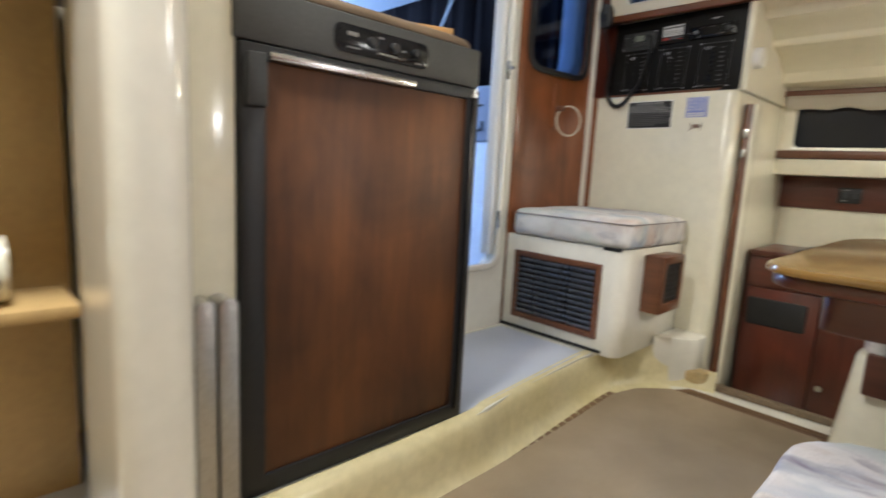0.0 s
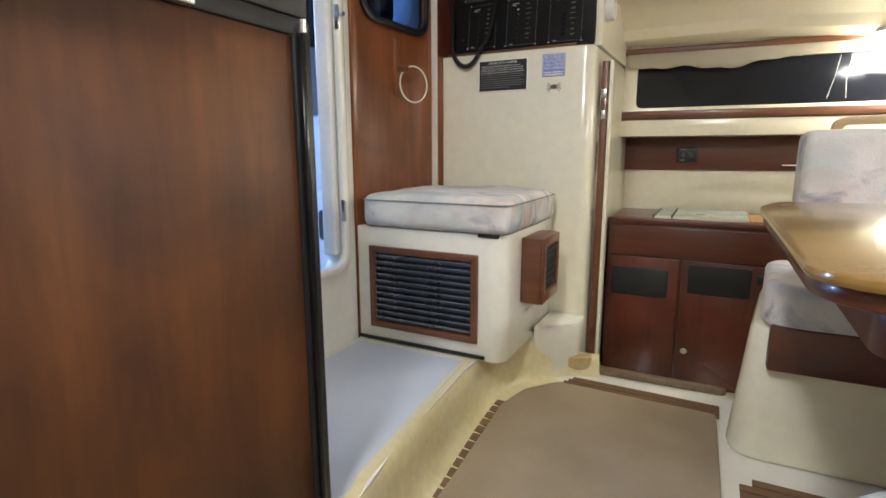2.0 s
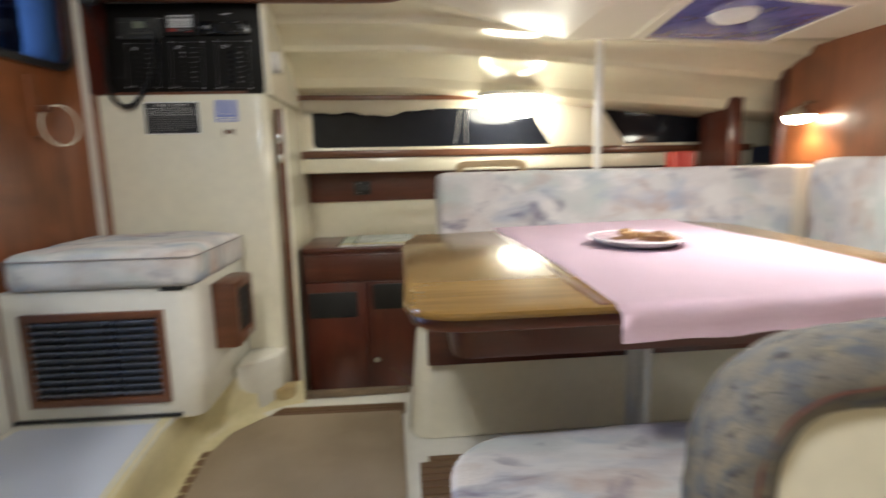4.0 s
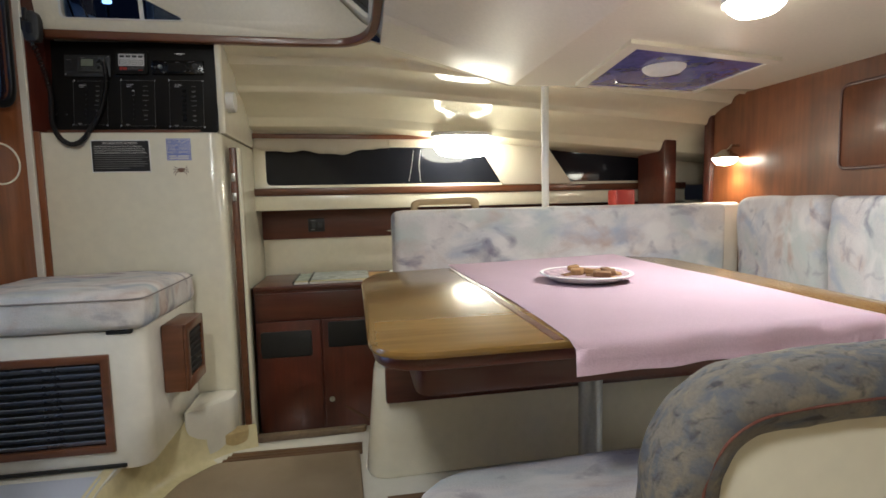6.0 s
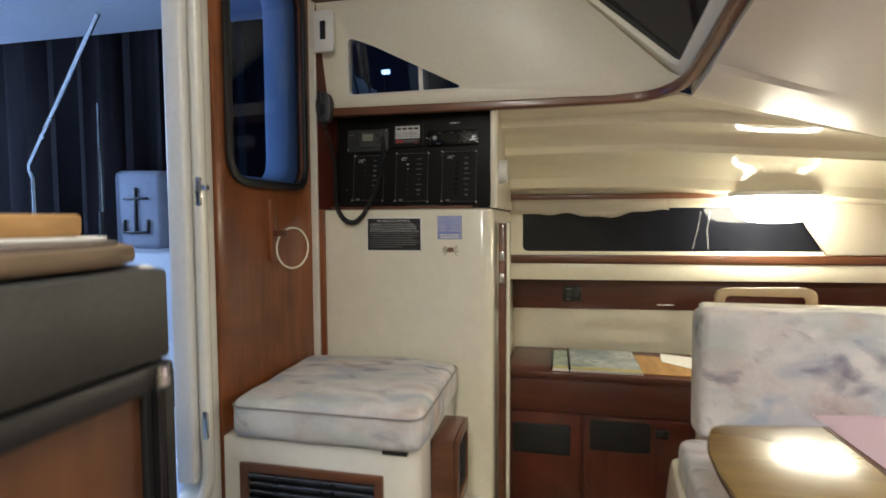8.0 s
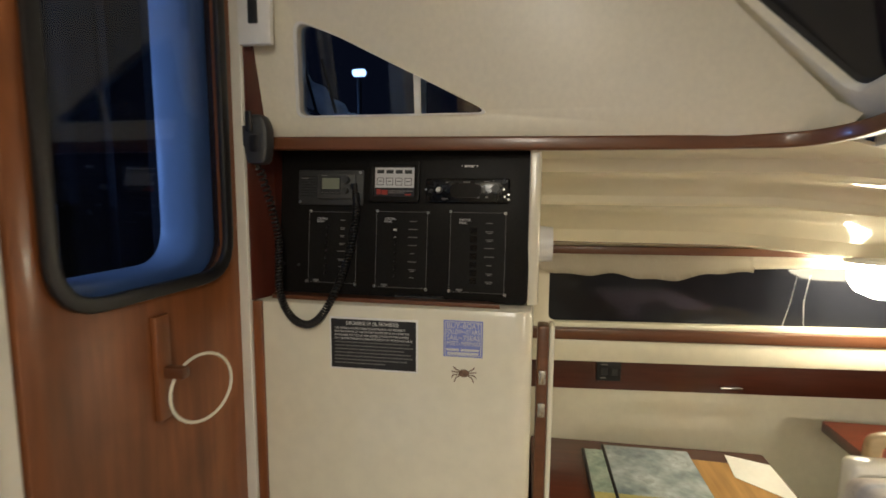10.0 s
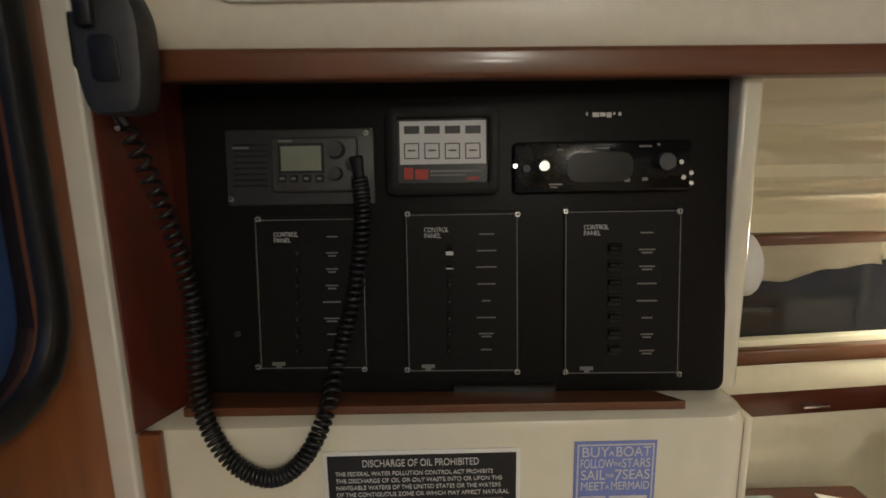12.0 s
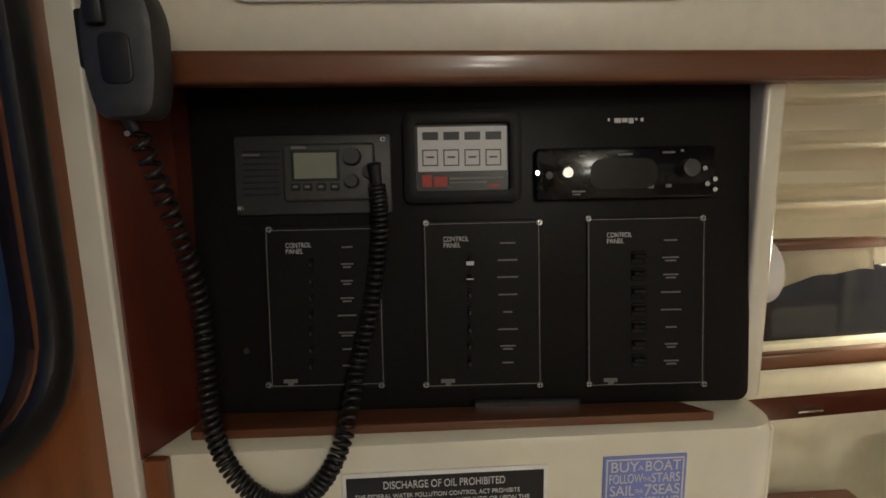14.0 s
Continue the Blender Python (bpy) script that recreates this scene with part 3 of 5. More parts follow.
for a_ in (-1.12, -1.07):
    part("lashing", tube([(a_, 2.625, 1.83), (a_ + 0.035, 2.622, 1.70)], 0.004, 6), BLACK, fc0, "dark lashing")
sd = thing("deck_post", (-0.835, 2.70, 1.641), "pale post on the side deck", "post")
part("tube", cyl((-0.835, 2.70, 1.641), (-0.835, 2.70, 2.05), 0.013, 14), COCKPIT, sd)

# ---------------------------------------------------------------- outside: the cockpit under its hardtop
setting("ground_cockpit_sole", plate(rect(-5.0, -1.34, -1.6, 2.75), 0.12, 0.20), COCKPIT, "pale cockpit sole", "deck")
setting("wall_cockpit_side", plate([(2.62, 0.2), (2.70, 0.62), (2.76, 0.64), (2.80, 1.06), (3.05, 1.09), (3.05, 0.2)], -5.0, -1.34, "x", r=0.012), COCKPIT, "blue-lit white cockpit coaming", "wall", 40)
setting("wall_cockpit_transom", plate(rect(-1.6, 3.0, 0.2, 1.05), -5.0, -4.9, "x"), COCKPIT, "pale transom", "wall")
hard = setting("ceiling_hardtop", plate(round_poly(rect(-4.2, -1.34, -1.6, 2.63), 0.14), 2.03, 2.09, r=0.012), COCKPIT, "white cockpit hardtop", "ceiling")
for hx_, hy_ in ((-1.75, 2.15), (-2.35, 2.15)):
    part("button_cap", cyl((hx_, hy_, 2.018), (hx_, hy_, 2.032), 0.022, 16, 0.026), WHITE, hard, "small round cap")
reveal = round_poly(rect(2.03, 2.375, 1.355, 2.02), 0.08)
setting("wall_aft_outer", plate(rect(1.957, 2.56, -0.17, 2.35), -1.385, -1.288, "x", [reveal], 0.012, AFT), COCKPIT, "white outer face of the bulkhead with the window's deep reveal", "wall", 50)
drape = bmesh.new()
cols = [[drape.verts.new((-1.4 - 0.045 * i, 3.06 + 0.03 * math.sin(i * 1.7) + 0.012 * math.sin(i * 0.6), z)) for z in (1.06, 2.6)] for i in range(84)]
for a, b in zip(cols, cols[1:]):
    drape.faces.new((a[0], b[0], b[1], a[1]))
bmesh.ops.solidify(drape, geom=drape.faces[:], thickness=0.006)
tagged(part("cockpit_curtain", drape, NIGHTCLOTH, None, "", 60), "dark canvas curtain round the cockpit", "curtain")
st = thing("stanchion", (-2.93, 2.80, 1.07), "slanting metal hardtop strut", "strut")
part("tube", tube([(-2.09, 2.42, 2.03), (-2.895, 2.775, 1.50), (-2.925, 2.80, 1.47), (-2.93, 2.82, 1.43), (-2.93, 2.82, 1.075)], 0.010), CHROME, st)
part("foot", cyl((-2.93, 2.82, 1.06), (-2.93, 2.82, 1.085), 0.03), CHROME, st)
rod = thing("fishing_rod", (-2.56, 2.86, 1.08), "thin shiny rod standing in the cockpit", "rod")
part("rod", tube([(-2.56, 2.86, 1.06), (-2.56, 2.86, 1.80)], [0.011, 0.006], 8), CHROME, rod)
part("handle", cyl((-2.56, 2.86, 1.065), (-2.56, 2.86, 1.26), 0.015, 12), BLACK, rod, "dark rod handle")
bag = thing("deck_bag", (-2.38, 2.94, 1.08), "grey deck bag with a dark anchor emblem", "bag")
bd = bx(-2.53, -2.24, 2.90, 3.02, 1.068, 1.47, 0.035, 4)
for v_ in bd.verts:
    v_.co += Vector((noise.noise(v_.co * 8), 0.4 * noise.noise(v_.co * 9), 0.6 * noise.noise(v_.co * 7) * (v_.co.z > 1.2))) * 0.014
part("body", bd, BAGCLOTH, bag, "", 60)
AXC = -2.39
an = join(bx(AXC - 0.006, AXC + 0.006, 2.886, 2.900, 1.15, 1.38, 0.001), bx(AXC - 0.07, AXC + 0.07, 2.886, 2.900, 1.32, 1.332, 0.001), bx(AXC - 0.07, AXC + 0.07, 2.886, 2.900, 1.15, 1.162, 0.001),
          bx(AXC - 0.076, AXC - 0.064, 2.886, 2.900, 1.15, 1.22, 0.001), bx(AXC + 0.064, AXC + 0.076, 2.886, 2.900, 1.15, 1.22, 0.001))
part("emblem", an, BLACK, bag, "dark anchor emblem")
po_ = thing("coaming_port", (-2.06, 2.66, 0.46), "small dark oval port in the coaming", "port")
part("rim", plate(round_poly(rect(-2.07, -1.93, 0.34, 0.59), 0.06), 2.66, 2.70, "y", r=0.008), COCKPIT, po_, "pale moulded surround")
part("opening", plate(round_poly(rect(-2.03, -1.96, 0.38, 0.55), 0.034), 2.640, 2.662, "y", r=0.004), BLACK, po_)

# ---------------------------------------------------------------- helm side
b = thing("seat_box", (-0.95, 2.2, DECK), "white gelcoat seat box with a louvred grille", "seat")
shell = round_poly([(-1.25, 1.95), (-0.675, 1.95), (-0.675, 2.475), (-1.25, 2.475)], [0.01, 0.06, 0.0, 0], 8)
part("body", plate(shell, DECK - 0.01, 0.60, r=0.018), GELWHITE, b, "", 40)
# the notch isn't cut: a black block gives the shade inside it
part("finger_notch", bx(-0.770, -0.700, 1.945, 1.985, 0.590, 0.6025, 0.003), BLACK, b, "lifting notch in the lid, its shade drawn as a black block")
part("toe_strip", bx(-1.25, -0.74, 1.941, 1.949, DECK, DECK + 0.012, 0.002), BLACK, b, "dark joint at the deck")
gr = part("grille_frame", plate(rect(-1.190, -0.766, 0.232, 0.532), 1.936, 1.950, "y", [rect(-1.166, -0.790, 0.256, 0.508)], 0.003), TEAKX, b, "brown wooden grille frame")
# black sheet in place of the unlit space behind the slats
part("dark_inside", bx(-1.166, -0.790, 1.9465, 1.9495, 0.256, 0.508, 0), BLACK, gr)
slat = mesh_of("slat", bx(-0.188, 0.188, -0.0015, 0.0015, -0.009, 0.009, 0.001, 1, pose(0, 0, 0, 35, 0, 0)), SLATS)
for k in range(11):
    s = new("slat", slat)
    s.parent = gr
    s.matrix_parent_inverse = gr.matrix_world.inverted()
    s.location = (-0.978, 1.940, 0.268 + 0.0228 * k)
tagged(part("side_ledge", plate(round_poly([(-0.672, 2.24), (-0.60, 2.30), (-0.527, 2.37), (-0.527, 2.477), (-0.672, 2.477)], 0.03), FLOOR - 0.01, 0.215, r=0.02), GELWHITE, None, "", 40), "small moulded white ledge beside the seat box", "ledge")
v = thing("vent_box", (-0.64, 2.2, 0.45), "small wooden vent box on the seat box side", "vent box")
part("case", bx(-0.675, -0.605, 2.10, 2.30, 0.345, 0.575, 0.006, 2), TEAKX, v)
part("frame", plate(rect(2.102, 2.298, 0.347, 0.573), -0.6049, -0.5965, "x", [round_poly(rect(2.137, 2.273, 0.387, 0.543), 0.010)], 0.002), TEAKX, v, "wooden face frame")
gv = part("grille", plate(round_poly(rect(2.138, 2.272, 0.388, 0.542), 0.010), -0.6049, -0.6025, "x"), BLACK, v, "black louvre face")
for k in range(7):
    part("louvre", bx(-0.6026, -0.5985, 2.142, 2.268, 0.398 + 0.0205 * k, 0.408 + 0.0205 * k, 0.001, 1), BLACK, gv)
c = thing("seat_cushion", (-0.92, 2.18, 0.60), "floral print cushion lying on the seat box", "cushion")
pad = part("pad", cushion(round_poly(rect(-1.215, -0.655, 1.925, 2.445), 0.05), 0.602, 0.715, 0.014, 0.03), PRINT, c)
part("piping", tube([(x, y, 0.697 + 0.003 * noise.noise(Vector((x * 9, y * 9, 0)))) for x, y in round_poly(rect(-1.216, -0.654, 1.924, 2.446), 0.052, 10)], 0.0026, 6, True), SEAM, pad, "dull welt seam")

# ring on its hook, switch, plaque, stickers
h = thing("hook", (-1.23, 2.21, 1.17), "small wooden hook on the bulkhead", "hook")
part("plate", bx(-1.2345, -1.222, 2.188, 2.226, 1.08, 1.28, 0.003), TEAK, h)
part("peg", bx(-1.223, -1.182, 2.20, 2.222, 1.160, 1.182, 0.004), TEAKX, h)
r = thing("towel_ring", (-1.22, 2.33, 1.10), "thin cream rope ring hanging from the hook", "ring")
part("ring", tube([(-1.190 + 0.022 * math.cos(a * math.tau / 32), 2.268 + 0.066 * math.cos(a * math.tau / 32), 1.120 + 0.068 * math.sin(a * math.tau / 32)) for a in range(32)], 0.0034, 8, True), GEL, r)
sw = thing("wall_switch", (-1.2, 2.47, 1.88), "cream plastic wall switch on the corner post", "switch")
part("plate", bx(-1.190, -1.112, 2.446, 2.4655, 1.822, 1.970, 0.006), WHITE, sw)
part("rocker", bx(-1.161, -1.140, 2.440, 2.4465, 1.865, 1.930, 0.002), BLACK, sw, "dark rocker")


def text_mesh(body, size, spacing=1.0):
    cu = bpy.data.curves.new("lettering", "FONT")
    cu.body, cu.size, cu.extrude, cu.align_x, cu.space_character = body, size, 0.0003, "LEFT", spacing
    ob = new("lettering", cu)
    bpy.context.view_layer.update()
    me = bpy.data.meshes.new_from_object(ob.evaluated_get(bpy.context.evaluated_depsgraph_get()))
    bpy.data.objects.remove(ob)
    me.materials.clear()
    return me


def lettering(body, size, m, mat, parent, width=None, name="lettering"):
    me = text_mesh(body, size)
    me.materials.append(mat)
    if width:
        xs = [v.co.x for v in me.vertices]
        f = width / (max(xs) - min(xs))
        me.transform(Matrix.Diagonal((f, 1, 1, 1)))
    me.transform(m @ pose(0, 0, 0, 90, 0, 0))
    ob = new(name, me)
    ob.parent = parent
    ob.matrix_parent_inverse = parent.matrix_world.inverted()
    return ob


WP = 2.478
pl = thing("notice_plaque", (-0.9, WP, 1.16), "black notice plaque with white lettering on the wall", "sign")
part("board", bx(-1.004, -0.795, WP - 0.003, WP, 1.098, 1.222, 0.001), WHITE, pl, "white plaque edge")
part("face", bx(-0.9995, -0.7995, WP - 0.0038, WP - 0.003, 1.1025, 1.2175, 0.0), PLAQUE, pl)
PT = pose(0, WP - 0.004, 0)
lettering("DISCHARGE OF OIL PROHIBITED", 0.0118, PT @ pose(-0.963, 0, 1.2047), INK, pl, 0.123)
for k, (line, w) in enumerate((("THE FEDERAL WATER POLLUTION CONTROL ACT PROHIBITS", 0.167), ("THE DISCHARGE OF OIL OR OILY WASTE INTO OR UPON THE", 0.177),
                               ("NAVIGABLE WATERS OF THE UNITED STATES OR THE WATERS", 0.175), ("OF THE CONTIGUOUS ZONE OR WHICH MAY AFFECT NATURAL", 0.184))):
    lettering(line, 0.0068, PT @ pose(-0.9915, 0, 1.1945 - 0.0082 * k), INK, pl, w)
for k, w in enumerate((0.178, 0.186, 0.165, 0.180, 0.184, 0.172, 0.12)):
    part("text_line", bx(-0.9915, -0.9915 + w, WP - 0.0044, WP - 0.0037, 1.1625 - 0.0082 * k, 1.1648 - 0.0082 * k, 0), LINE, pl)
bs = thing("boat_sticker", (-0.69, WP, 1.185), "blue sticker with white lettering on the wall", "sticker")
part("face", bx(-0.737, -0.649, WP - 0.0016, WP, 1.143, 1.226, 0.0004), BLUE, bs)
part("border", plate(rect(-0.734, -0.652, 1.146, 1.223), WP - 0.0022, WP - 0.0017, "y", [rect(-0.7325, -0.6535, 1.1475, 1.2215)]), INK, bs)
for word, size, x0, w, z in (("BUY", 0.0165, -0.7300, 0.029, 1.2085), ("A", 0.008, -0.7005, 0.006, 1.2095), ("BOAT", 0.0165, -0.6935, 0.037, 1.2085),
                             ("FOLLOW", 0.0150, -0.7310, 0.035, 1.1955), ("THE", 0.006, -0.6955, 0.009, 1.1975), ("STARS", 0.0150, -0.6860, 0.030, 1.1955),
                             ("SAIL", 0.0165, -0.7300, 0.026, 1.1815), ("THE", 0.006, -0.7035, 0.009, 1.1840), ("7", 0.019, -0.6940, 0.008, 1.1800), ("SEAS", 0.0165, -0.6850, 0.029, 1.1815),
                             ("MEET", 0.0140, -0.7300, 0.026, 1.1690), ("A", 0.007, -0.7030, 0.005, 1.1700), ("MERMAID", 0.0140, -0.6970, 0.041, 1.1690)):
    lettering(word, size, PT @ pose(x0, 0.002, z), INK, bs, w)
for x0, x1, z in ((-0.730, -0.702, 1.1590), (-0.698, -0.657, 1.1590), (-0.728, -0.658, 1.1510)):
    part("text_line", bx(x0, x1, WP - 0.0022, WP - 0.0017, z - 0.0025, z + 0.0025, 0), INK, bs)
cs = thing("crab_sticker", (-0.69, WP, 1.10), "small brown crab sticker on the wall", "sticker")
crab = [plate([(-0.69 + 0.012 * math.cos(a * math.tau / 14), 1.105 + 0.009 * math.sin(a * math.tau / 14)) for a in range(14)], WP - 0.0015, WP, "y")]
for sx in (-1, 1):
    for dz, ln in ((0.010, 0.020), (0.003, 0.024), (-0.005, 0.024), (-0.011, 0.018)):
        crab.append(tube([(-0.69 + sx * 0.008, WP - 0.001, 1.105 + dz * 0.4), (-0.69 + sx * ln, WP - 0.001, 1.105 + dz), (-0.69 + sx * (ln + 0.004), WP - 0.001, 1.105 + dz * 1.7 - 0.002)], 0.0013, 5))
part("shape", join(*crab), CRABBROWN, cs)

# ---------------------------------------------------------------- switch panel with its instruments
P = pose(-1.143, 2.547, 1.262, -6.2, 0, -2.0)        # x along the board, z up it, -y towards the cabin
S, T = 0.000605, 0.000605


def pu(px, py=400):
    return -0.1708 + 0.0005832 * px - 0.0000456 * py + 4.69e-8 * px * py


def pv(py, px=775):
    return 0.42035 + 1.54e-6 * px - 0.0005782 * py - 2.91e-8 * px * py


def spot_on(x, y):
    return pu(x, y), pv(y, x)


def pbox(x0, x1, y0, y1, d0, d1, r=0.001, seg=1):
    """A block on the board: spans in the drawing's units, standing proud from d0 to d1."""
    u, w = spot_on((x0 + x1) / 2, (y0 + y1) / 2)
    a, b2 = abs(x1 - x0) * S / 2, abs(y1 - y0) * T / 2
    return bx(u - a, u + a, -d1, -d0, w - b2, w + b2, r, seg, P)


def pdisc(x, y, rad, d0, d1, seg=18, r2=None):
    u, w = spot_on(x, y)
    b_ = cyl((u, -d0, w), (u, -d1, w), rad, seg, r2)
    bmesh.ops.transform(b_, matrix=P, verts=b_.verts)
    return b_


def prect(x0, x1, y0, y1):
    u, w = spot_on((x0 + x1) / 2, (y0 + y1) / 2)
    a, b2 = abs(x1 - x0) * S / 2, abs(y1 - y0) * T / 2
    return rect(u - a, u + a, w - b2, w + b2)


def screw(x, y, parent, d=0.0015, rad=0.0034):
    s_ = part("screw", pdisc(x, y, rad, d, d + 0.0016, 12, rad * 0.75), SCREW, parent, "small bright screw")
    part("slot", join(pbox(x - 4, x + 4, y - 0.9, y + 0.9, d + 0.0014, d + 0.002, 0), pbox(x - 0.9, x + 0.9, y - 4, y + 4, d + 0.0014, d + 0.002, 0)), BLACK, s_)
    return s_


sp = thing("switch_panel", P, "black electrical switch panel with three breaker plates", "switch panel")
board = plate(round_poly(rect(-0.020, 0.5895, -0.006, 0.352), [0.002, 0.016, 0.004, 0.002]), 0.0, 0.006, "y", r=0.0015, m=P @ pose(0, 0, 0))
part("board", board, PANEL, sp)
part("clip", pbox(780, 975, 690, 716, 0.0, 0.012, 0.002), BLACK, sp, "black clip under the board")
part("wordmark", join(*[pbox(a, a + w, 184, 184 + h_, 0.0, 0.0008, 0) for a, w, h_ in ((1030, 3, 5), (1042, 12, 8), (1056, 10, 7), (1068, 9, 9), (1080, 4, 4), (1090, 5, 6))]), INK, sp, "small silver wordmark shapes")
for x in (315, 376):
    part("indicator", pdisc(x, 603, 0.0032, 0.0, 0.003, 12), CHARCOAL, sp)
rows_y = (411, 442, 473, 505, 537, 569, 600, 631)
for x0, x1, y0, y1, sx, lx, widths, lit in ((415, 617, 378, 668, 492, 555, (20, 22, 22, 24, 34, 30, 18, 16), ()), (697, 903, 368, 667, 776, 845, (28, 36, 38, 34, 16, 36, 28, 20), (1, 2)), (992, 1203, 362, 665, 1083, 1143, (24, 30, 28, 36, 38, 20, 24, 28), ())):
    bp = part("breaker_plate", pbox(x0 - 4, x1 + 4, y0 - 4, y1 + 4, 0.0, 0.0016, 0.0006), PANEL, sp)
    edge = [pbox(x0, x1, y0, y0 + 1.3, 0.0014, 0.0019, 0), pbox(x0, x1, y1 - 1.3, y1, 0.0014, 0.0019, 0), pbox(x0, x0 + 1.3, y0, y1, 0.0014, 0.0019, 0), pbox(x1 - 1.3, x1, y0, y1, 0.0014, 0.0019, 0)]
    part("border_line", join(*edge), LINE, bp, "thin pale border line")
    for x, y in ((x0, y0), (x1, y0), (x0, y1), (x1, y1)):
        screw(x, y, bp, 0.0016)
    dx, dy = (x0 + x1) / 2 - (697 + 903) / 2, y0 - 368
    for k, word in enumerate(("CONTROL", "PANEL")):
        lettering(word, 0.0076, P @ pose(pu(728 + dx, 400), -0.0020, pv(402 + dy + 11 * k, 728 + dx)), LABELWHITE, bp, (0.0275, 0.0185)[k])
    for k, (ry, w) in enumerate(zip(rows_y, widths)):
        ry += (y0 - 378) * 0.6
        part("legend", pbox(lx - w / 2, lx + w / 2, ry - 1.5, ry + 1.2, 0.0014, 0.0019, 0), LINE, bp)
        if w in (22, 24, 30, 28) and k:
            part("legend", pbox(lx - w / 3, lx + w / 3, ry + 4, ry + 7, 0.0014, 0.0019, 0), LINE, bp)
        if k == 0:
            continue
        big = 13 if x0 == 992 else 4
        tg = part("toggle", join(pbox(sx - big, sx + big, ry - 12, ry + 12, 0.0, 0.0028, 0.0006), pbox(sx - big + 1, sx + big - 1, ry - 7, ry + 2, 0.0026, 0.0080, 0.001)), GLOSSBLACK if x0 == 992 else PANEL, bp)
        if k in lit:
            part("marker", pbox(sx - 7, sx + 7, ry + 1, ry + (8 if k == 1 else 3), 0.0085, 0.0092, 0.0003), INK, tg, "white switch tip")
        elif x0 != 992:
            part("marker", pbox(sx - 1.5, sx + 1.5, ry - 3, ry + 3, 0.0085, 0.0090, 0), CHARCOAL, tg)
    part("badge", join(pbox(x0 + 27, x0 + 52, y1 - 11, y1 - 4, 0.0014, 0.002, 0), pbox(x0 + 35, x0 + 45, y1 - 4, y1 + 2, 0.0014, 0.002, 0)), LINE, bp)
# radio
ra = thing("vhf_radio", P @ pose(pu(495), -0.002, pv(280)), "dark grey marine radio with a small display", "radio")
part("flange", pbox(358, 634, 210, 350, 0.0, 0.006, 0.003, 2), CHARCOAL, ra)
fc = part("faceplate", pbox(446, 606, 226, 326, 0.006, 0.014, 0.004, 3), RADIOGREY, ra)
part("speaker_grille", join(*[pbox(372, 436, 236 + 11 * k, 240 + 11 * k, 0.0055, 0.0068, 0) for k in range(8)]), BLACK, ra, "slotted speaker")
dsp = part("display", pbox(460, 544, 238, 292, 0.0138, 0.0146, 0.0004), BLACK, fc)
part("screen", pbox(466, 539, 243, 287, 0.0146, 0.0152, 0), LCD, dsp, "grey-green display")
for x, y, rd in ((568, 250, 0.0098), (568, 293, 0.0075)):
    part("knob", pdisc(x, y, rd, 0.013, 0.024, 20, rd * 0.85), CHARCOAL, ra)
part("plug", pdisc(598, 276, 0.0085, 0.008, 0.020, 16, 0.007), BLACK, ra)
for x in (468, 489, 513, 537):
    kb = part("button", pbox(x - 8, x + 8, 296, 309, 0.0138, 0.0155, 0.0012), BLACK, ra)
    part("legend", pbox(x - 4, x + 4, 300, 304, 0.0155, 0.0158, 0), LINE, kb)
part("name_bar", pbox(370, 400, 242, 246, 0.0066, 0.0072, 0), LINE, ra)
part("name_bar", pbox(460, 486, 231, 235, 0.0138, 0.0144, 0), LINE, ra)
screw(620, 218, ra, 0.006), screw(367, 340, ra, 0.006)
# alarm display
al = thing("alarm_display", P @ pose(pu(762), -0.002, pv(250)), "small alarm display with four white indicator fields", "alarm")
ao = round_poly(prect(660, 866, 172, 331), 0.010)
ai = round_poly(prect(680, 846, 192, 310), 0.004)
part("bezel", plate(ao, -0.012, 0.0, "y", [ai], 0.003, P), PANEL, al)
fa = part("face", pbox(679, 847, 191, 311, 0.0, 0.004, 0), BLACK, al)
wl = part("label_field", pbox(684, 842, 197, 275, 0.004, 0.0046, 0), LABELWHITE, fa, "white label field")
for k in range(4):
    x = 705 + 38 * k
    part("lamp_window", pbox(x - 14, x + 14, 206, 220, 0.0046, 0.0052, 0), CHARCOAL, wl)
    part("key_outline", plate(prect(x - 14, x + 14, 237, 266), -0.0052, -0.0046, "y", [prect(x - 12, x + 12, 239, 264)], 0, P), BLACK, wl)
    part("legend", pbox(x - 7, x + 7, 249, 252, 0.0046, 0.0051, 0), CHARCOAL, wl)
part("emblem", join(pbox(691, 708, 282, 303, 0.004, 0.0048, 0), pbox(712, 736, 285, 303, 0.004, 0.0048, 0)), RED, fa, "red emblem shapes")
part("text_bar", join(pbox(740, 838, 286, 290, 0.004, 0.0047, 0), pbox(740, 806, 294, 297, 0.004, 0.0047, 0)), LINE, fa)
part("text_bar", pbox(808, 832, 299, 304, 0.004, 0.0047, 0), RED, fa)
# stereo
so = thing("car_stereo", P @ pose(pu(1055), -0.002, pv(282)), "glossy black stereo with an oval display", "stereo")
part("body", pbox(896, 1216, 236, 328, 0.0, 0.012, 0.004, 2), GLOSSBLACK, so)
part("display", plate(round_poly(prect(992, 1110, 257, 309), 0.014), -0.0132, -0.0118, "y", m=P), SMOKE, so, "dark oval display")
part("knob", pdisc(947, 282, 0.0080, 0.012, 0.022, 20, 0.0055), SATIN, so, "silver volume knob")
part("knob", pdisc(1167, 275, 0.0100, 0.012, 0.022, 20, 0.009), CHARCOAL, so)
part("knob", pdisc(916, 286, 0.0050, 0.012, 0.017, 14, 0.004), CHARCOAL, so)
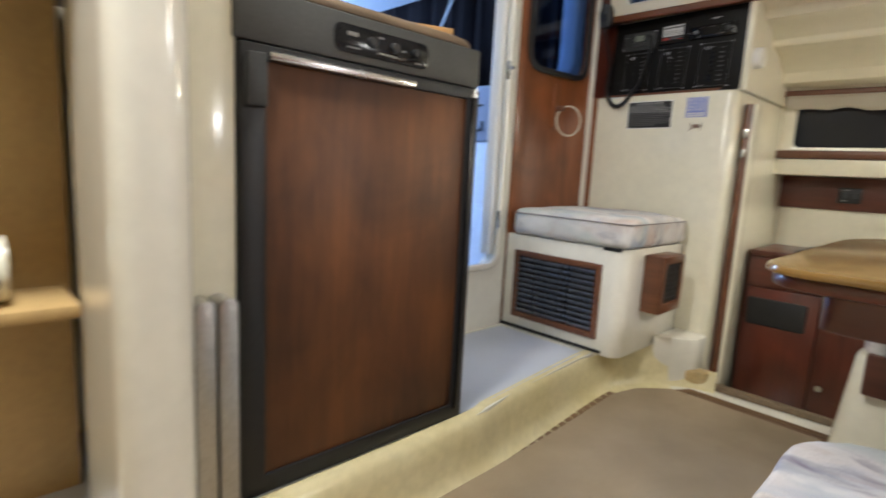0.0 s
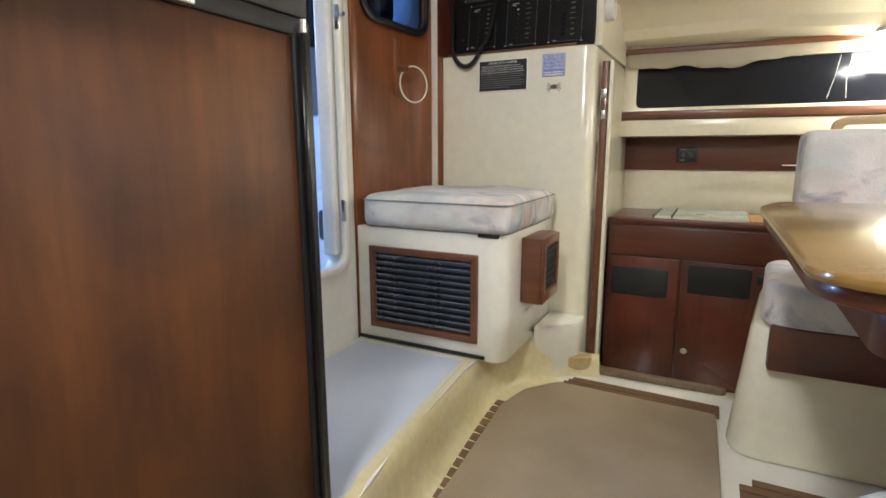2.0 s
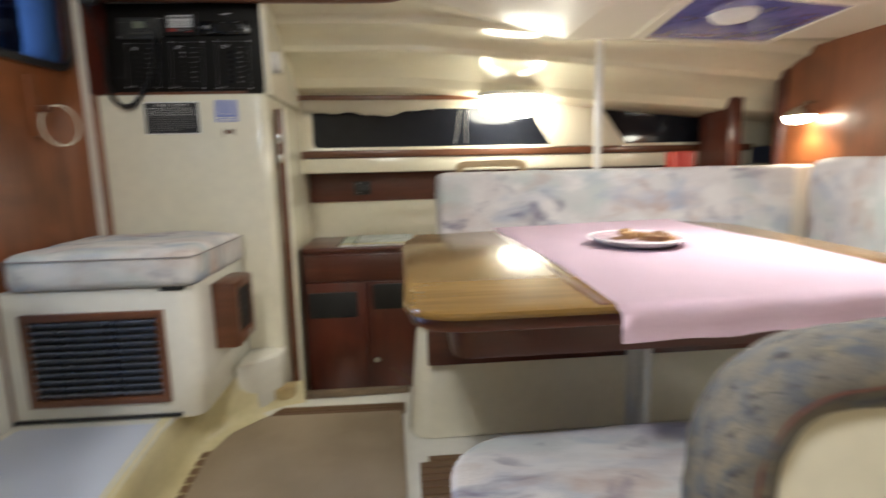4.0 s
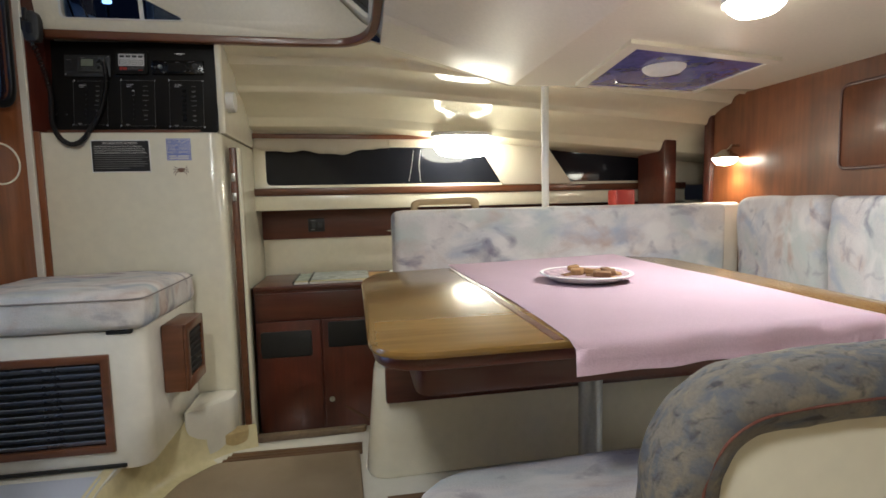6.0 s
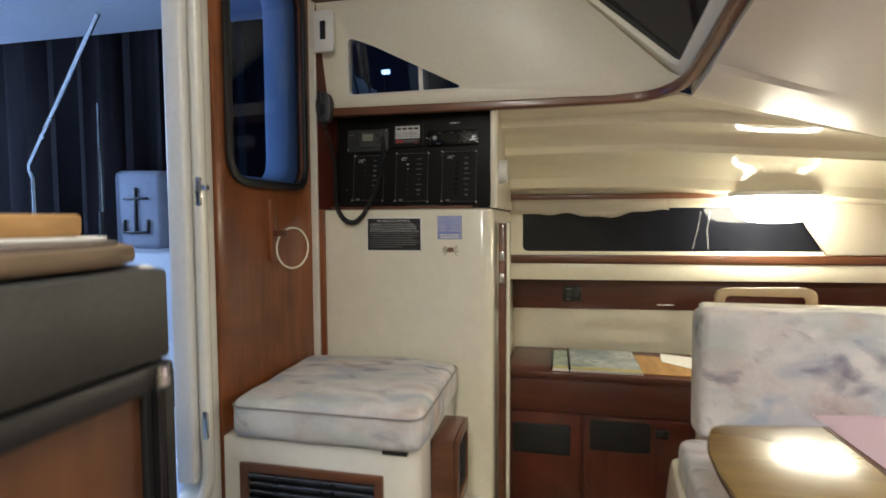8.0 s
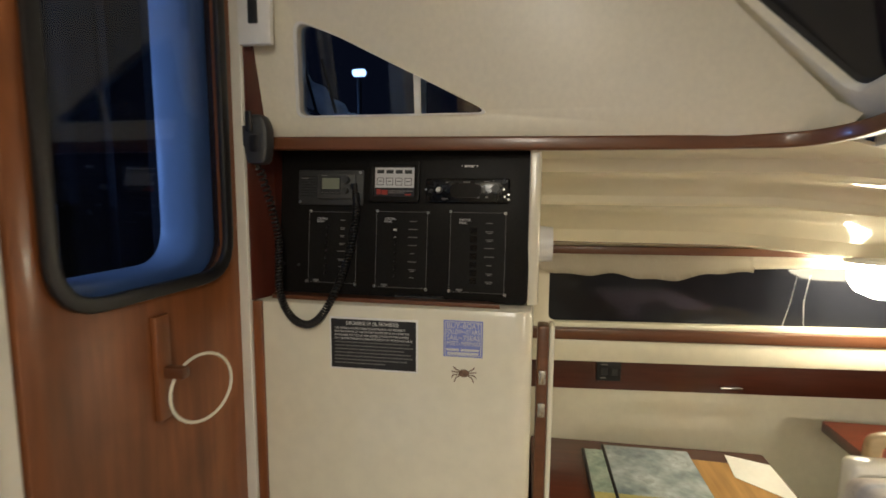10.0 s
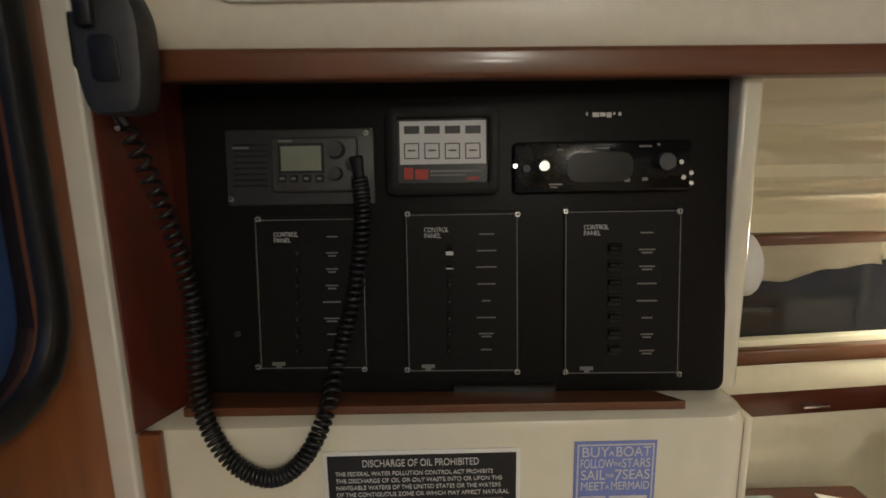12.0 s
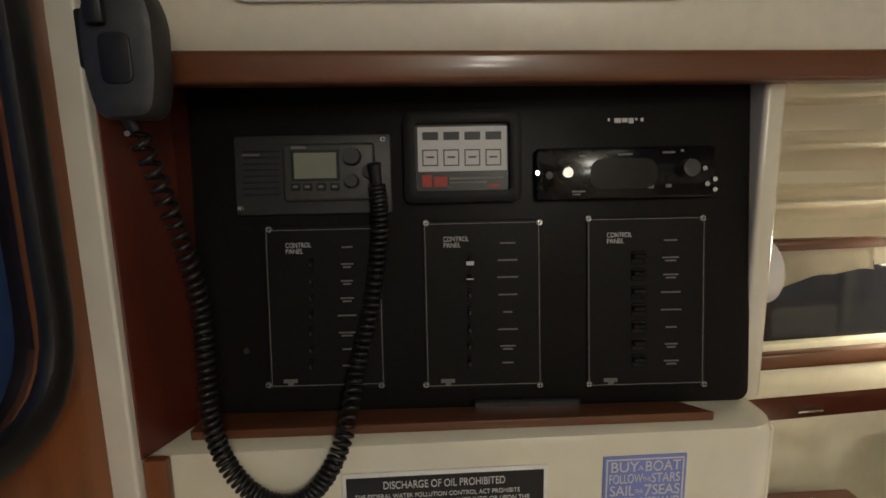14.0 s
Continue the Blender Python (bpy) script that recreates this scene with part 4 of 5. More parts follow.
for x, y, w, hh in ((978, 252, 12, 3), (1054, 250, 26, 3), (1133, 247, 22, 3), (1157, 244, 5, 4), (970, 314, 24, 3), (966, 319, 14, 2), (1100, 306, 10, 7), (1132, 305, 10, 6)):
    part("legend", pbox(x - w / 2, x + w / 2, y - hh / 2, y + hh / 2, 0.0118, 0.0126, 0), LINE, so)
for x, y in ((1197, 275), (1201, 302), (1215, 294), (1215, 312), (896, 281)):
    part("button", pdisc(x, y, 0.0026, 0.011, 0.0138, 10), CHROME, so)
# hand microphone on the corner post and its coiled cord
mi = thing("hand_microphone", (-1.15, 2.45, 1.62), "dark grey hand microphone hung on the corner post", "microphone")
mic_side = round_poly([(-1.170, 1.566), (-1.126, 1.566), (-1.119, 1.595), (-1.118, 1.648), (-1.131, 1.674), (-1.165, 1.674), (-1.177, 1.640), (-1.176, 1.595)], [0.012, 0.012, 0.02, 0.02, 0.014, 0.014, 0.02, 0.02])
mbody = part("body", plate(mic_side, 2.428, 2.4660, "y", r=0.009), CHARCOAL, mi)
part("talk_button", bx(-1.181, -1.172, 2.436, 2.456, 1.605, 1.650, 0.003), BLACK, mi)
part("mouthpiece", plate(round_poly(rect(-1.160, -1.136, 1.592, 1.630), 0.008), 2.4262, 2.4285, "y", r=0.001), BLACK, mbody)
part("clip", bx(-1.166, -1.150, 2.420, 2.4290, 1.634, 1.680, 0.005), BLACK, mi)
run = smooth_path([(-1.150, 2.450, 1.558), (-1.138, 2.478, 1.47), (-1.132, 2.492, 1.40), (-1.127, 2.482, 1.345), (-1.123, 2.470, 1.292), (-1.110, 2.466, 1.246), (-1.083, 2.462, 1.213), (-1.050, 2.460, 1.204), (-1.021, 2.464, 1.222), (-0.999, 2.478, 1.262),
                  (-0.990, 2.525, 1.310), (-0.975, 2.538, 1.364), (-0.965, 2.545, 1.420), (-0.960, 2.548, 1.470), (-0.962, 2.548, 1.505)], 32)
coil, side_ = [], None
for i in range(len(run)):
    d = (run[min(i + 1, len(run) - 1)] - run[max(i - 1, 0)]).normalized()
    side_ = d.orthogonal().normalized() if side_ is None else (side_ - d * side_.dot(d)).normalized()
    for k in range(2):
        a = (2 * i + k) * 0.74
        p0 = run[i].lerp(run[min(i + 1, len(run) - 1)], k / 2)
        coil.append(p0 + (side_ * math.cos(a) + d.cross(side_) * math.sin(a)) * 0.0075)
co = thing("coiled_cord", (-1.07, 2.45, 1.17), "black coiled microphone cord looping under the panel", "cord")
part("coil", tube(coil, 0.0024, 6), BLACK, co, "", 80)
part("strain_relief", tube([run[-1], run[-1] + Vector((-0.002, -0.004, 0.022))], [0.0055, 0.0075], 12), BLACK, co, "ribbed rubber sleeve")
part("strain_relief", tube([run[0], run[0] + Vector((-0.006, -0.004, 0.016))], [0.0050, 0.0065], 12), BLACK, co, "ribbed rubber sleeve")
ds = thing("round_lamp_switch", (-0.522, 2.60, 1.40), "round white fitting on the side wall", "fitting")
part("disc", cyl((-0.5295, 2.600, 1.388), (-0.499, 2.600, 1.388), 0.043, 28, 0.040), WHITE, ds, "", 50)

# ---------------------------------------------------------------- refrigerator and galley counter
FX, F0, F1 = -0.715, 0.515, 1.137
f = thing("refrigerator", (-0.95, 0.85, DECK), "black built-in refrigerator with a mahogany veneer door", "refrigerator")
part("cabinet", bx(-1.20, FX - 0.03, F0, F1, DECK - 0.004, 1.07, 0.006), BLACK, f)
part("door_frame", plate(rect(F0, F1, DECK, 1.068), FX - 0.03, FX, "x", [rect(F0 + 0.050, F1 - 0.042, DECK + 0.042, 1.040)], 0.005), BLACK, f, "black plastic door frame")
part("door_panel", bx(FX - 0.03, FX - 0.006, F0 + 0.050, F1 - 0.042, DECK + 0.042, 1.040, 0.001), FRIDGEWOOD, f, "mahogany veneer door panel")
part("side_rail", bx(FX - 0.004, FX + 0.008, F1 - 0.034, F1 - 0.022, DECK + 0.03, 1.045, 0.003), GLOSSBLACK, f, "glossy black edge rail")
part("handle", bx(FX - 0.004, FX + 0.012, F0 + 0.052, F0 + 0.40, 1.040, 1.056, 0.004), CHROME, f, "bright metal door grip")
part("latch", bx(FX - 0.004, FX + 0.016, F0 + 0.008, F0 + 0.047, 0.955, 1.050, 0.006), CHARCOAL, f)
part("hinge", cyl((FX + 0.002, F1 - 0.022, 1.046), (FX + 0.002, F1 - 0.022, 1.066), 0.008, 12), CHROME, f, "small bright hinge pin")
fa = part("control_fascia", bx(FX - 0.06, FX - 0.002, F0 - 0.01, F1 - 0.002, 1.070, 1.164, 0.006), RADIOGREY, f, "dark grey control fascia")
ins = part("control_inset", plate(round_poly(rect(0.705, 0.955, 1.086, 1.142), 0.02), FX - 0.004, FX + 0.001, "x", r=0.002), GLOSSBLACK, fa, "black control inset")
for y, rd in ((0.795, 0.012), (0.855, 0.012), (0.915, 0.010)):
    part("dial", cyl((FX, y, 1.116), (FX + 0.010, y, 1.116), rd, 16, rd * 0.8), BLACK, ins)
for a, w, z, h_ in ((0.735, 0.025, 1.120, 0.008), (0.735, 0.030, 1.096, 0.003), (0.812, 0.014, 1.128, 0.004), (0.81, 0.055, 1.096, 0.004), (0.875, 0.012, 1.112, 0.004), (0.915, 0.02, 1.094, 0.003)):
    part("legend", bx(FX + 0.0005, FX + 0.0015, a, a + w, z, z + h_, 0), LINE, ins)
co = thing("galley_counter", (-0.95, 0.8, 1.153), "galley worktop with a worn wooden edge", "worktop")
edge_line = [(-1.24, -0.4), (-0.732, -0.4), (-0.732, 1.085), (-0.762, 1.145), (-0.87, 1.205), (-1.03, 1.215), (-1.24, 1.16)]
part("top", plate(round_poly(edge_line, [0, 0, 0.030, 0.025, 0.04, 0.05, 0.02]), 1.168, 1.188, r=0.006), COUNTER, co, "worn wooden nosing")
part("laminate", plate(round_poly([(-1.23, -0.39), (-0.745, -0.39), (-0.745, 1.078), (-0.773, 1.134), (-0.874, 1.191), (-1.03, 1.200), (-1.23, 1.148)], [0, 0, 0.030, 0.025, 0.04, 0.05, 0.02]), 1.188, 1.192, r=0.001), LAMINATE, co, "grey-brown laminate surface")
cb = thing("cutting_board", (-0.95, 0.86, 1.185), "light wooden board lying on the worktop", "board")
part("board", plate([(-0.780, 1.096), (-1.000, 1.194), (-1.185, 0.740), (-0.965, 0.642)], 1.1975, 1.220, r=0.005), BAMBOO, cb)
cl = thing("white_tray", (-0.95, 0.86, 1.193), "thin white tray under the wooden board", "tray")
part("tray", plate(round_poly([(-0.768, 1.120), (-1.010, 1.197), (-1.200, 0.740), (-0.940, 0.620)], 0.02), 1.1925, 1.197, r=0.0015), WHITE, cl)
cab = thing("galley_cabinet", (-0.95, 0.0, DECK), "white galley cabinet beside the refrigerator", "cabinet")
part("side_panel", bx(-1.20, -0.745, 1.1375, 1.150, DECK - 0.005, 1.165, 0.004), GELWHITE, cab, "white end panel")
part("recess_panel", bx(-1.0, -0.725, 0.41, 0.512, DECK - 0.005, 1.165, 0.006), GEL, cab)
col = thing("pillar", (-0.62, 0.34, FLOOR), "glossy white moulded pillar beside the refrigerator", "pillar")
part("shaft", plate(round_poly([(-0.85, 0.285), (-0.575, 0.285), (-0.575, 0.385), (-0.64, 0.405), (-0.85, 0.405)], [0, 0.05, 0.035, 0.02, 0], 8), FLOOR - 0.02, 2.2), GELWHITE, col, "", 50)
la = thing("folded_ladder", (-0.66, 0.45, FLOOR), "folded silver step ladder standing in a recess", "ladder")
for y0 in (0.418, 0.458):
    part("rail", plate(round_poly(rect(y0, y0 + 0.034, DECK - 0.02, 0.615), [0.002, 0.002, 0.016, 0.016]), -0.724, -0.668, "x", r=0.007), SATIN, la)
# tan compartment seen past the pillar
setting("wall_compartment", plate(rect(-1.5, 0.29, -0.1, 2.2), -1.02, -0.98, "x"), TAN, "tan lined side compartment", "wall")
rb = thing("bolster_roll", (-0.86, 0.10, 0.60), "cream rolled bolster with a dark end button", "bolster")
part("roll", cyl((-0.88, -0.45, 0.66), (-0.88, 0.19, 0.66), 0.055, 20), GEL, rb, "", 50)
part("button", cyl((-0.845, 0.165, 0.645), (-0.815, 0.165, 0.645), 0.012, 12), BLACK, rb)
part("shelf", bx(-0.98, -0.80, -0.5, 0.28, 0.58, 0.604, 0.006), TAN, rb)
fl = thing("pennant", (-0.97, 0.05, 1.1), "dark purple cloth corner hanging on the lining", "cloth")
part("cloth", plate([(-0.10, 1.22), (0.06, 1.02), (-0.16, 1.00)], -0.979, -0.974, "x"), PURPLE, fl)

# ---------------------------------------------------------------- locker by the hull side
l = thing("locker", (-0.15, 3.05, -0.17), "dark mahogany locker with two black vents", "cabinet")
LY = 2.87
part("carcass", bx(-0.522, 0.30, LY, 3.29, -0.168, 0.545, 0.003), DARKWOOD, l)
part("top", plate(round_poly([(-0.522, LY - 0.012), (0.30, LY - 0.012), (0.30, 3.29), (-0.522, 3.29)], 0.008), 0.546, 0.570, r=0.004), DARKX, l, "dark wooden locker top")
part("drawer_front", bx(-0.515, 0.29, LY - 0.012, LY, 0.405, 0.535, 0.003), DARKX, l)
for x0, x1, vx0, vx1, z0, z1 in ((-0.515, -0.215, -0.497, -0.258, 0.222, 0.350), (-0.205, 0.29, -0.180, 0.056, 0.258, 0.385)):
    d = part("door", bx(x0, x1, LY - 0.014, LY, -0.15, 0.397, 0.003), DARKWOOD, l)
    vo = round_poly(rect(vx0, vx1, z0, z1), 0.012)
    part("vent", plate(vo, LY - 0.020, LY - 0.012, "y", r=0.002), BLACK, d, "black plastic vent")
part("knob", cyl((-0.172, LY - 0.014, 0.0), (-0.172, LY - 0.034, 0.0), 0.012, 16, 0.014), CHROME, l, "small metal knob")
part("latch", bx(0.075, 0.125, LY - 0.03, LY - 0.013, 0.33, 0.365, 0.004), BLACK, l)
setting("trim_locker_seam", plate([(0.02, -0.15), (0.05, -0.15), (-0.10, -0.05), (-0.115, -0.05)], LY - 0.0165, LY - 0.0145, "y"), TEAKX, "dark seam low on the locker door", "trim")
for i, (x0, x1, y0, y1, rot, z, mats) in enumerate(((-0.335, -0.265, 2.885, 3.20, -3, 0.571, (MAGGREEN, MAGYELLOW)), (-0.262, 0.03, 2.885, 3.24, -2, 0.571, (MAGBLUE, MAGYELLOW)))):
    mg = thing("magazine", (x0, y0, z), ("narrow glossy green brochure lying on the locker", "glossy magazine with a blue landscape cover on the locker")[i], "magazine")
    part("page_block", bx(x0, x1, y0, y1, z, z + 0.010, 0.001), WHITE, mg)
    part("cover", bx(x0, x1, y0 + 0.03, y1, z + 0.0101, z + 0.0108, 0), mats[0], mg, "printed cover")
    part("cover_band", bx(x0, x1, y0, y0 + 0.045, z + 0.0109, z + 0.0113, 0), mats[1], mg)
    part("spine", bx(x0 - 0.006, x0 + 0.004, y0, y1, z, z + 0.014, 0.002), BLACK, mg, "black spine")
bp = thing("brown_folder", (0.12, 3.05, 0.571), "tan paper folder on the locker", "folder")
part("sheet", plate([(0.035, 2.90), (0.285, 2.90), (0.20, 3.19), (0.035, 3.20)], 0.571, 0.575), BAMBOO, bp)
wp = thing("paper_sheet", (0.2, 3.1, 0.577), "loose white paper on the folder", "paper")
part("sheet", plate([(0.14, 3.10), (0.285, 2.97), (0.29, 3.20), (0.16, 3.25)], 0.5755, 0.577), WHITE, wp)
ot = thing("power_outlet", (-0.24, 3.3, 0.84), "black double outlet in the mahogany board", "outlet")
part("plate", bx(0.255, 0.345, 0.155, 0.165, 0.805, 0.880, 0.005, 2, HULL), BLACK, ot)
for a in (0.272, 0.308):
    part("socket", bx(a, a + 0.024, 0.150, 0.156, 0.828, 0.858, 0.003, 1, HULL), CHARCOAL, ot)
part("legend", bx(0.270, 0.295, 0.1535, 0.1555, 0.866, 0.871, 0, 1, HULL), LINE, ot)
part("legend", bx(0.270, 0.290, 0.1535, 0.1555, 0.815, 0.820, 0, 1, HULL), LINE, ot)
hp = thing("drawer_pull", (0.25, 3.3, 0.80), "slim bright pull on the mahogany board", "handle")
part("bar", bx(0.70, 0.78, 0.148, 0.165, 0.792, 0.800, 0.003, 2, HULL), CHROME, hp)
# short curtain under the window head
cu = thing("window_curtain", (-0.2, 3.1, 1.3), "white gathered curtain pushed up over the window", "curtain")


def valance(u0, u1, lower, n=60):
    bm = bmesh.new()
    cols = []
    for i in range(n + 1):
        u = u0 + (u1 - u0) * i / n
        w = 0.0022 * math.sin(i * 0.37) + 0.0010 * math.sin(i * 1.1)
        zb = lower((u - u0) / (u1 - u0))
        cols.append([bm.verts.new(HULL @ Vector((u, -0.006 + w * (0.2 + k * 0.27) - 0.004 * k, 1.302 + (zb - 1.302) * k / 3))) for k in range(4)])
    for a, b in zip(cols, cols[1:]):
        for k in range(3):
            bm.faces.new((a[k], b[k], b[k + 1], a[k + 1]))
    bmesh.ops.solidify(bm, geom=bm.faces[:], thickness=0.003)
    return bm


part("fabric", valance(0.01, 0.70, lambda t: 1.252 - 0.026 * math.sin(t * math.pi) - 0.008 * math.sin(t * 13) - 0.004 * math.sin(t * 31)), CURTAIN, cu, "", 80)
part("fabric", valance(0.70, 1.05, lambda t: 1.262 + 0.012 * t, 30), CURTAIN, cu, "", 80)
for u_ in (0.835, 0.875):
    part("cord", tube([HULL @ Vector((u_, -0.016, 1.245)), HULL @ Vector((u_ - 0.012, -0.014, 1.16)), HULL @ Vector((u_ - 0.03 if u_ < 0.85 else u_ - 0.004, -0.010, 1.075))], 0.0010, 5), WHITE, cu, "thin white cord")
part("tie", tube(smooth_path([HULL @ Vector(q) for q in ((-0.02, -0.03, 1.27), (-0.035, -0.04, 1.235), (-0.015, -0.03, 1.225))], 5), 0.005, 8), WHITE, cu)
cq = thing("window_cover", (1.1, 3.2, 1.15), "cream canvas cover hung over the window", "cover")
part("canvas", plate([(1.36, 1.05), (1.80, 1.05), (1.62, 1.296), (1.20, 1.296)], -0.004, 0.012, "y", r=0.003, m=HULL), CURTAIN, cq)
setting("trim_partition", bx(1.70, 1.775, 2.99, 3.27, 0.745, 1.34, 0.008), DARKX, "dark mahogany partition edge by the forward doorway", "trim")
setting("trim_aft_shelf", bx(0.45, 1.83, 2.62, 3.23, 0.70, 0.739, 0.006), DARKX, "dark wooden shelf behind the settee", "shelf")
rbx = thing("red_box", (1.42, 2.9, 0.94), "red upright box on the shelf behind the settee", "box")
part("body", bx(1.33, 1.44, 2.84, 2.94, 0.74, 1.0, 0.012, 2), RED, rbx)

# door leaf beside the wall, seen edge-on
dl = setting("door_2", bx(-0.528, -0.501, 2.56, 2.61, -0.165, 1.200, 0.006), TEAKX, "varnished edge of the open locker-space door", "door")
part("jamb", bx(-0.5005, -0.488, 2.565, 2.62, -0.165, 1.200, 0.005), GEL, dl, "cream jamb")
for z in (0.98, 1.06):
    part("hinge", bx(-0.523, -0.506, 2.553, 2.561, z, z + 0.035, 0.002), CHROME, dl)

# ---------------------------------------------------------------- dinette
s = thing("settee", (0.7, 2.25, FLOOR), "moulded white settee base with a mahogany front board", "settee")
base = round_poly([(-0.03, 2.00), (1.84, 2.05), (1.84, 2.60), (0.03, 2.55)], [0.10, 0, 0, 0.05], 8)
bb = plate(base, FLOOR - 0.01, 0.395, r=0.02)
for v_ in bb.verts:
    if v_.co.z > 0.2:
        v_.co.x += 0.035 * (1 if v_.co.x < 0.3 else 0)
        v_.co.y += 0.02 * (1 if v_.co.y < 2.3 else 0)
part("base", bb, GEL, s, "", 40)
part("front_board", bx(0.085, 1.60, 1.975, 2.012, 0.290, 0.412, 0.008, 2, pose(0, 0, 0, 0, 0, 1.0)), DARKX, s, "dark mahogany front board")
part("back_shell", bx(0.16, 1.84, 2.56, 2.618, 0.38, 0.925, 0.02, 3), GELWHITE, s)
sc = thing("settee_cushion", (0.7, 2.2, 0.40), "floral print settee seat cushion under the table", "cushion")
part("pad", cushion(round_poly([(0.03, 1.985), (1.66, 2.02), (1.66, 2.48), (0.06, 2.42)], [0.10, 0.03, 0.03, 0.06]), 0.397, 0.515, 0.006, 0.05, None, 5), PRINT, sc)
B = along(0.125, 2.42, 2.2)
bc = thing("back_cushion", (0.85, 2.5, 0.50), "long floral print backrest cushion of the settee", "cushion")
pad = bx(0.0, 1.58, 0.0, 0.115, 0.505, 0.925, 0.03, 4, B)
bmesh.ops.subdivide_edges(pad, edges=[e for e in pad.edges if e.calc_length() > 0.15], cuts=18, use_grid_fill=True)
for v_ in pad.verts:
    v_.co += Vector((0, 1, 0)) * (0.010 * noise.noise(v_.co * 5) + 0.007 * noise.noise(Vector((v_.co.x * 22, 0, v_.co.z * 7)))) + Vector((0, 0, 0.006 * noise.noise(v_.co * 8)))
part("pad", pad, PRINT, bc, "", 60)
hh = thing("handhold", (0.37, 2.56, 0.93), "pale wooden grab handle behind the backrest", "handle")
grip = round_poly([(0.215, 0.80), (0.54, 0.80), (0.535, 0.965), (0.50, 0.978), (0.255, 0.972), (0.222, 0.958)], [0, 0, 0.02, 0.03, 0.03, 0.02])
part("grip", plate(grip, 2.565, 2.590, "y", [round_poly(rect(0.252, 0.505, 0.905, 0.945), 0.018)], 0.006, pose(0, 0.052, 0)), PALEWOOD, hh, "", 50)
# forward bench against the wooden bulkhead
fb = thing("bench", (1.3, 1.5, FLOOR), "white moulded bench at the table's forward end", "bench")
part("base", bx(1.25, 1.845, 0.85, 2.03, FLOOR - 0.01, 0.39, 0.03, 3), GELWHITE, fb)
fc_ = thing("bench_cushion", (1.3, 1.4, 0.395), "floral print bench cushion", "cushion")
part("pad", cushion(round_poly(rect(1.19, 1.70, 0.88, 2.01), 0.05), 0.393, 0.51, 0.008, 0.04), PRINT, fc_)
for y0, y1, lean in ((1.98, 2.42, 6), (0.95, 1.96, 2)):
    bk = thing("back_cushion", (1.76, (y0 + y1) / 2, 0.512), "puffed blue-grey floral backrest against the bulkhead", "cushion")
    pd = bx(1.69, 1.835, y0, y1, 0.512, 0.950, 0.045, 4)
    bmesh.ops.subdivide_edges(pd, edges=[e for e in pd.edges if e.calc_length() > 0.12], cuts=7, use_grid_fill=True)
    for v_ in pd.verts:
        v_.co += Vector((1, 0, 0)) * (0.016 * noise.noise(v_.co * 6) + 0.006 * noise.noise(v_.co * 17)) + Vector((0, 0, 0.008 * noise.noise(v_.co * 6)))
    part("pad", pd, PRINT, bk, "", 60)
# table, cloth, plate
TZ = 0.740
t = thing("dinette_table", (0.5, 1.55, FLOOR), "varnished dinette table on a metal pedestal", "table")
top = round_poly([(-0.018, 1.04), (1.02, 1.06), (1.08, 1.98), (0.98, 2.10), (0.03, 1.945), (-0.02, 1.80)], [0.10, 0.06, 0.06, 0.05, 0.04, 0.08], 8)
part("tabletop", plate(top, TZ - 0.014, TZ, r=0.006), TABLEWOOD, t, "", 40)
lower_edge = [(0.52 + (x - 0.52) * 0.985, 1.55 + (y - 1.55) * 0.975) for x, y in top]
part("edge_moulding", plate(lower_edge, TZ - 0.036, TZ - 0.0142, r=0.008), DARKX, t, "dark wooden edge moulding", 40)
apron = round_poly([(0.06, 1.13), (0.94, 1.15), (0.98, 1.88), (0.07, 1.84)], 0.04)
part("apron", plate(apron, TZ - 0.105, TZ - 0.0362, r=0.004), DARKX, t, "dark wooden apron")
part("leaf_joint", bx(0.272, 0.288, 1.055, 1.975, TZ - 0.006, TZ + 0.0012, 0.0005, 1), DARKX, t, "dark joint between the table leaves")
part("pedestal", cyl((0.70, 1.82, FLOOR), (0.70, 1.82, TZ - 0.034), 0.038, 24), SATIN, t, "brushed metal pedestal")
part("foot", cyl((0.70, 1.82, FLOOR - 0.006), (0.70, 1.82, FLOOR + 0.014), 0.09, 24, 0.075), SATIN, t)
tc_ = thing("tablecloth", (0.65, 1.55, TZ), "pink tablecloth hanging over the table's edge", "tablecloth")
cl = bmesh.new()
NX, NY = 26, 46
grid = []
for i in range(NX + 1):
    row = []
    for j in range(NY + 1):
        u, w = i / NX, j / NY
        y = 0.978 + 0.030 * u + w * (2.045 - 0.978) + 0.080 * u * w
        x = 0.290 + u * (0.60 + 0.07 * w) + 0.010 * math.sin(w * 5)
        z = TZ + 0.003 + 0.0015 * noise.noise(Vector((x * 6, y * 6, 0)))
        over = 1.036 + 0.018 * u - y
        if over > 0:
            z -= over * 0.85 + 0.004 * math.sin(u * 26) * over * 10
            y = 1.036 + 0.018 * u - 0.016 - over * 0.16 + 0.006 * math.sin(u * 22)
        row.append(cl.verts.new((x, y, z)))
    grid.append(row)
for a, b_ in zip(grid, grid[1:]):
    for j in range(NY):
        cl.faces.new((a[j], b_[j], b_[j + 1], a[j + 1]))
bmesh.ops.solidify(cl, geom=cl.faces[:], thickness=-0.002)
part("cloth", cl, PINK, tc_, "", 80)
dp = thing("plate", (0.57, 1.58, TZ + 0.006), "white paper plate with brown snacks on the tablecloth", "plate")


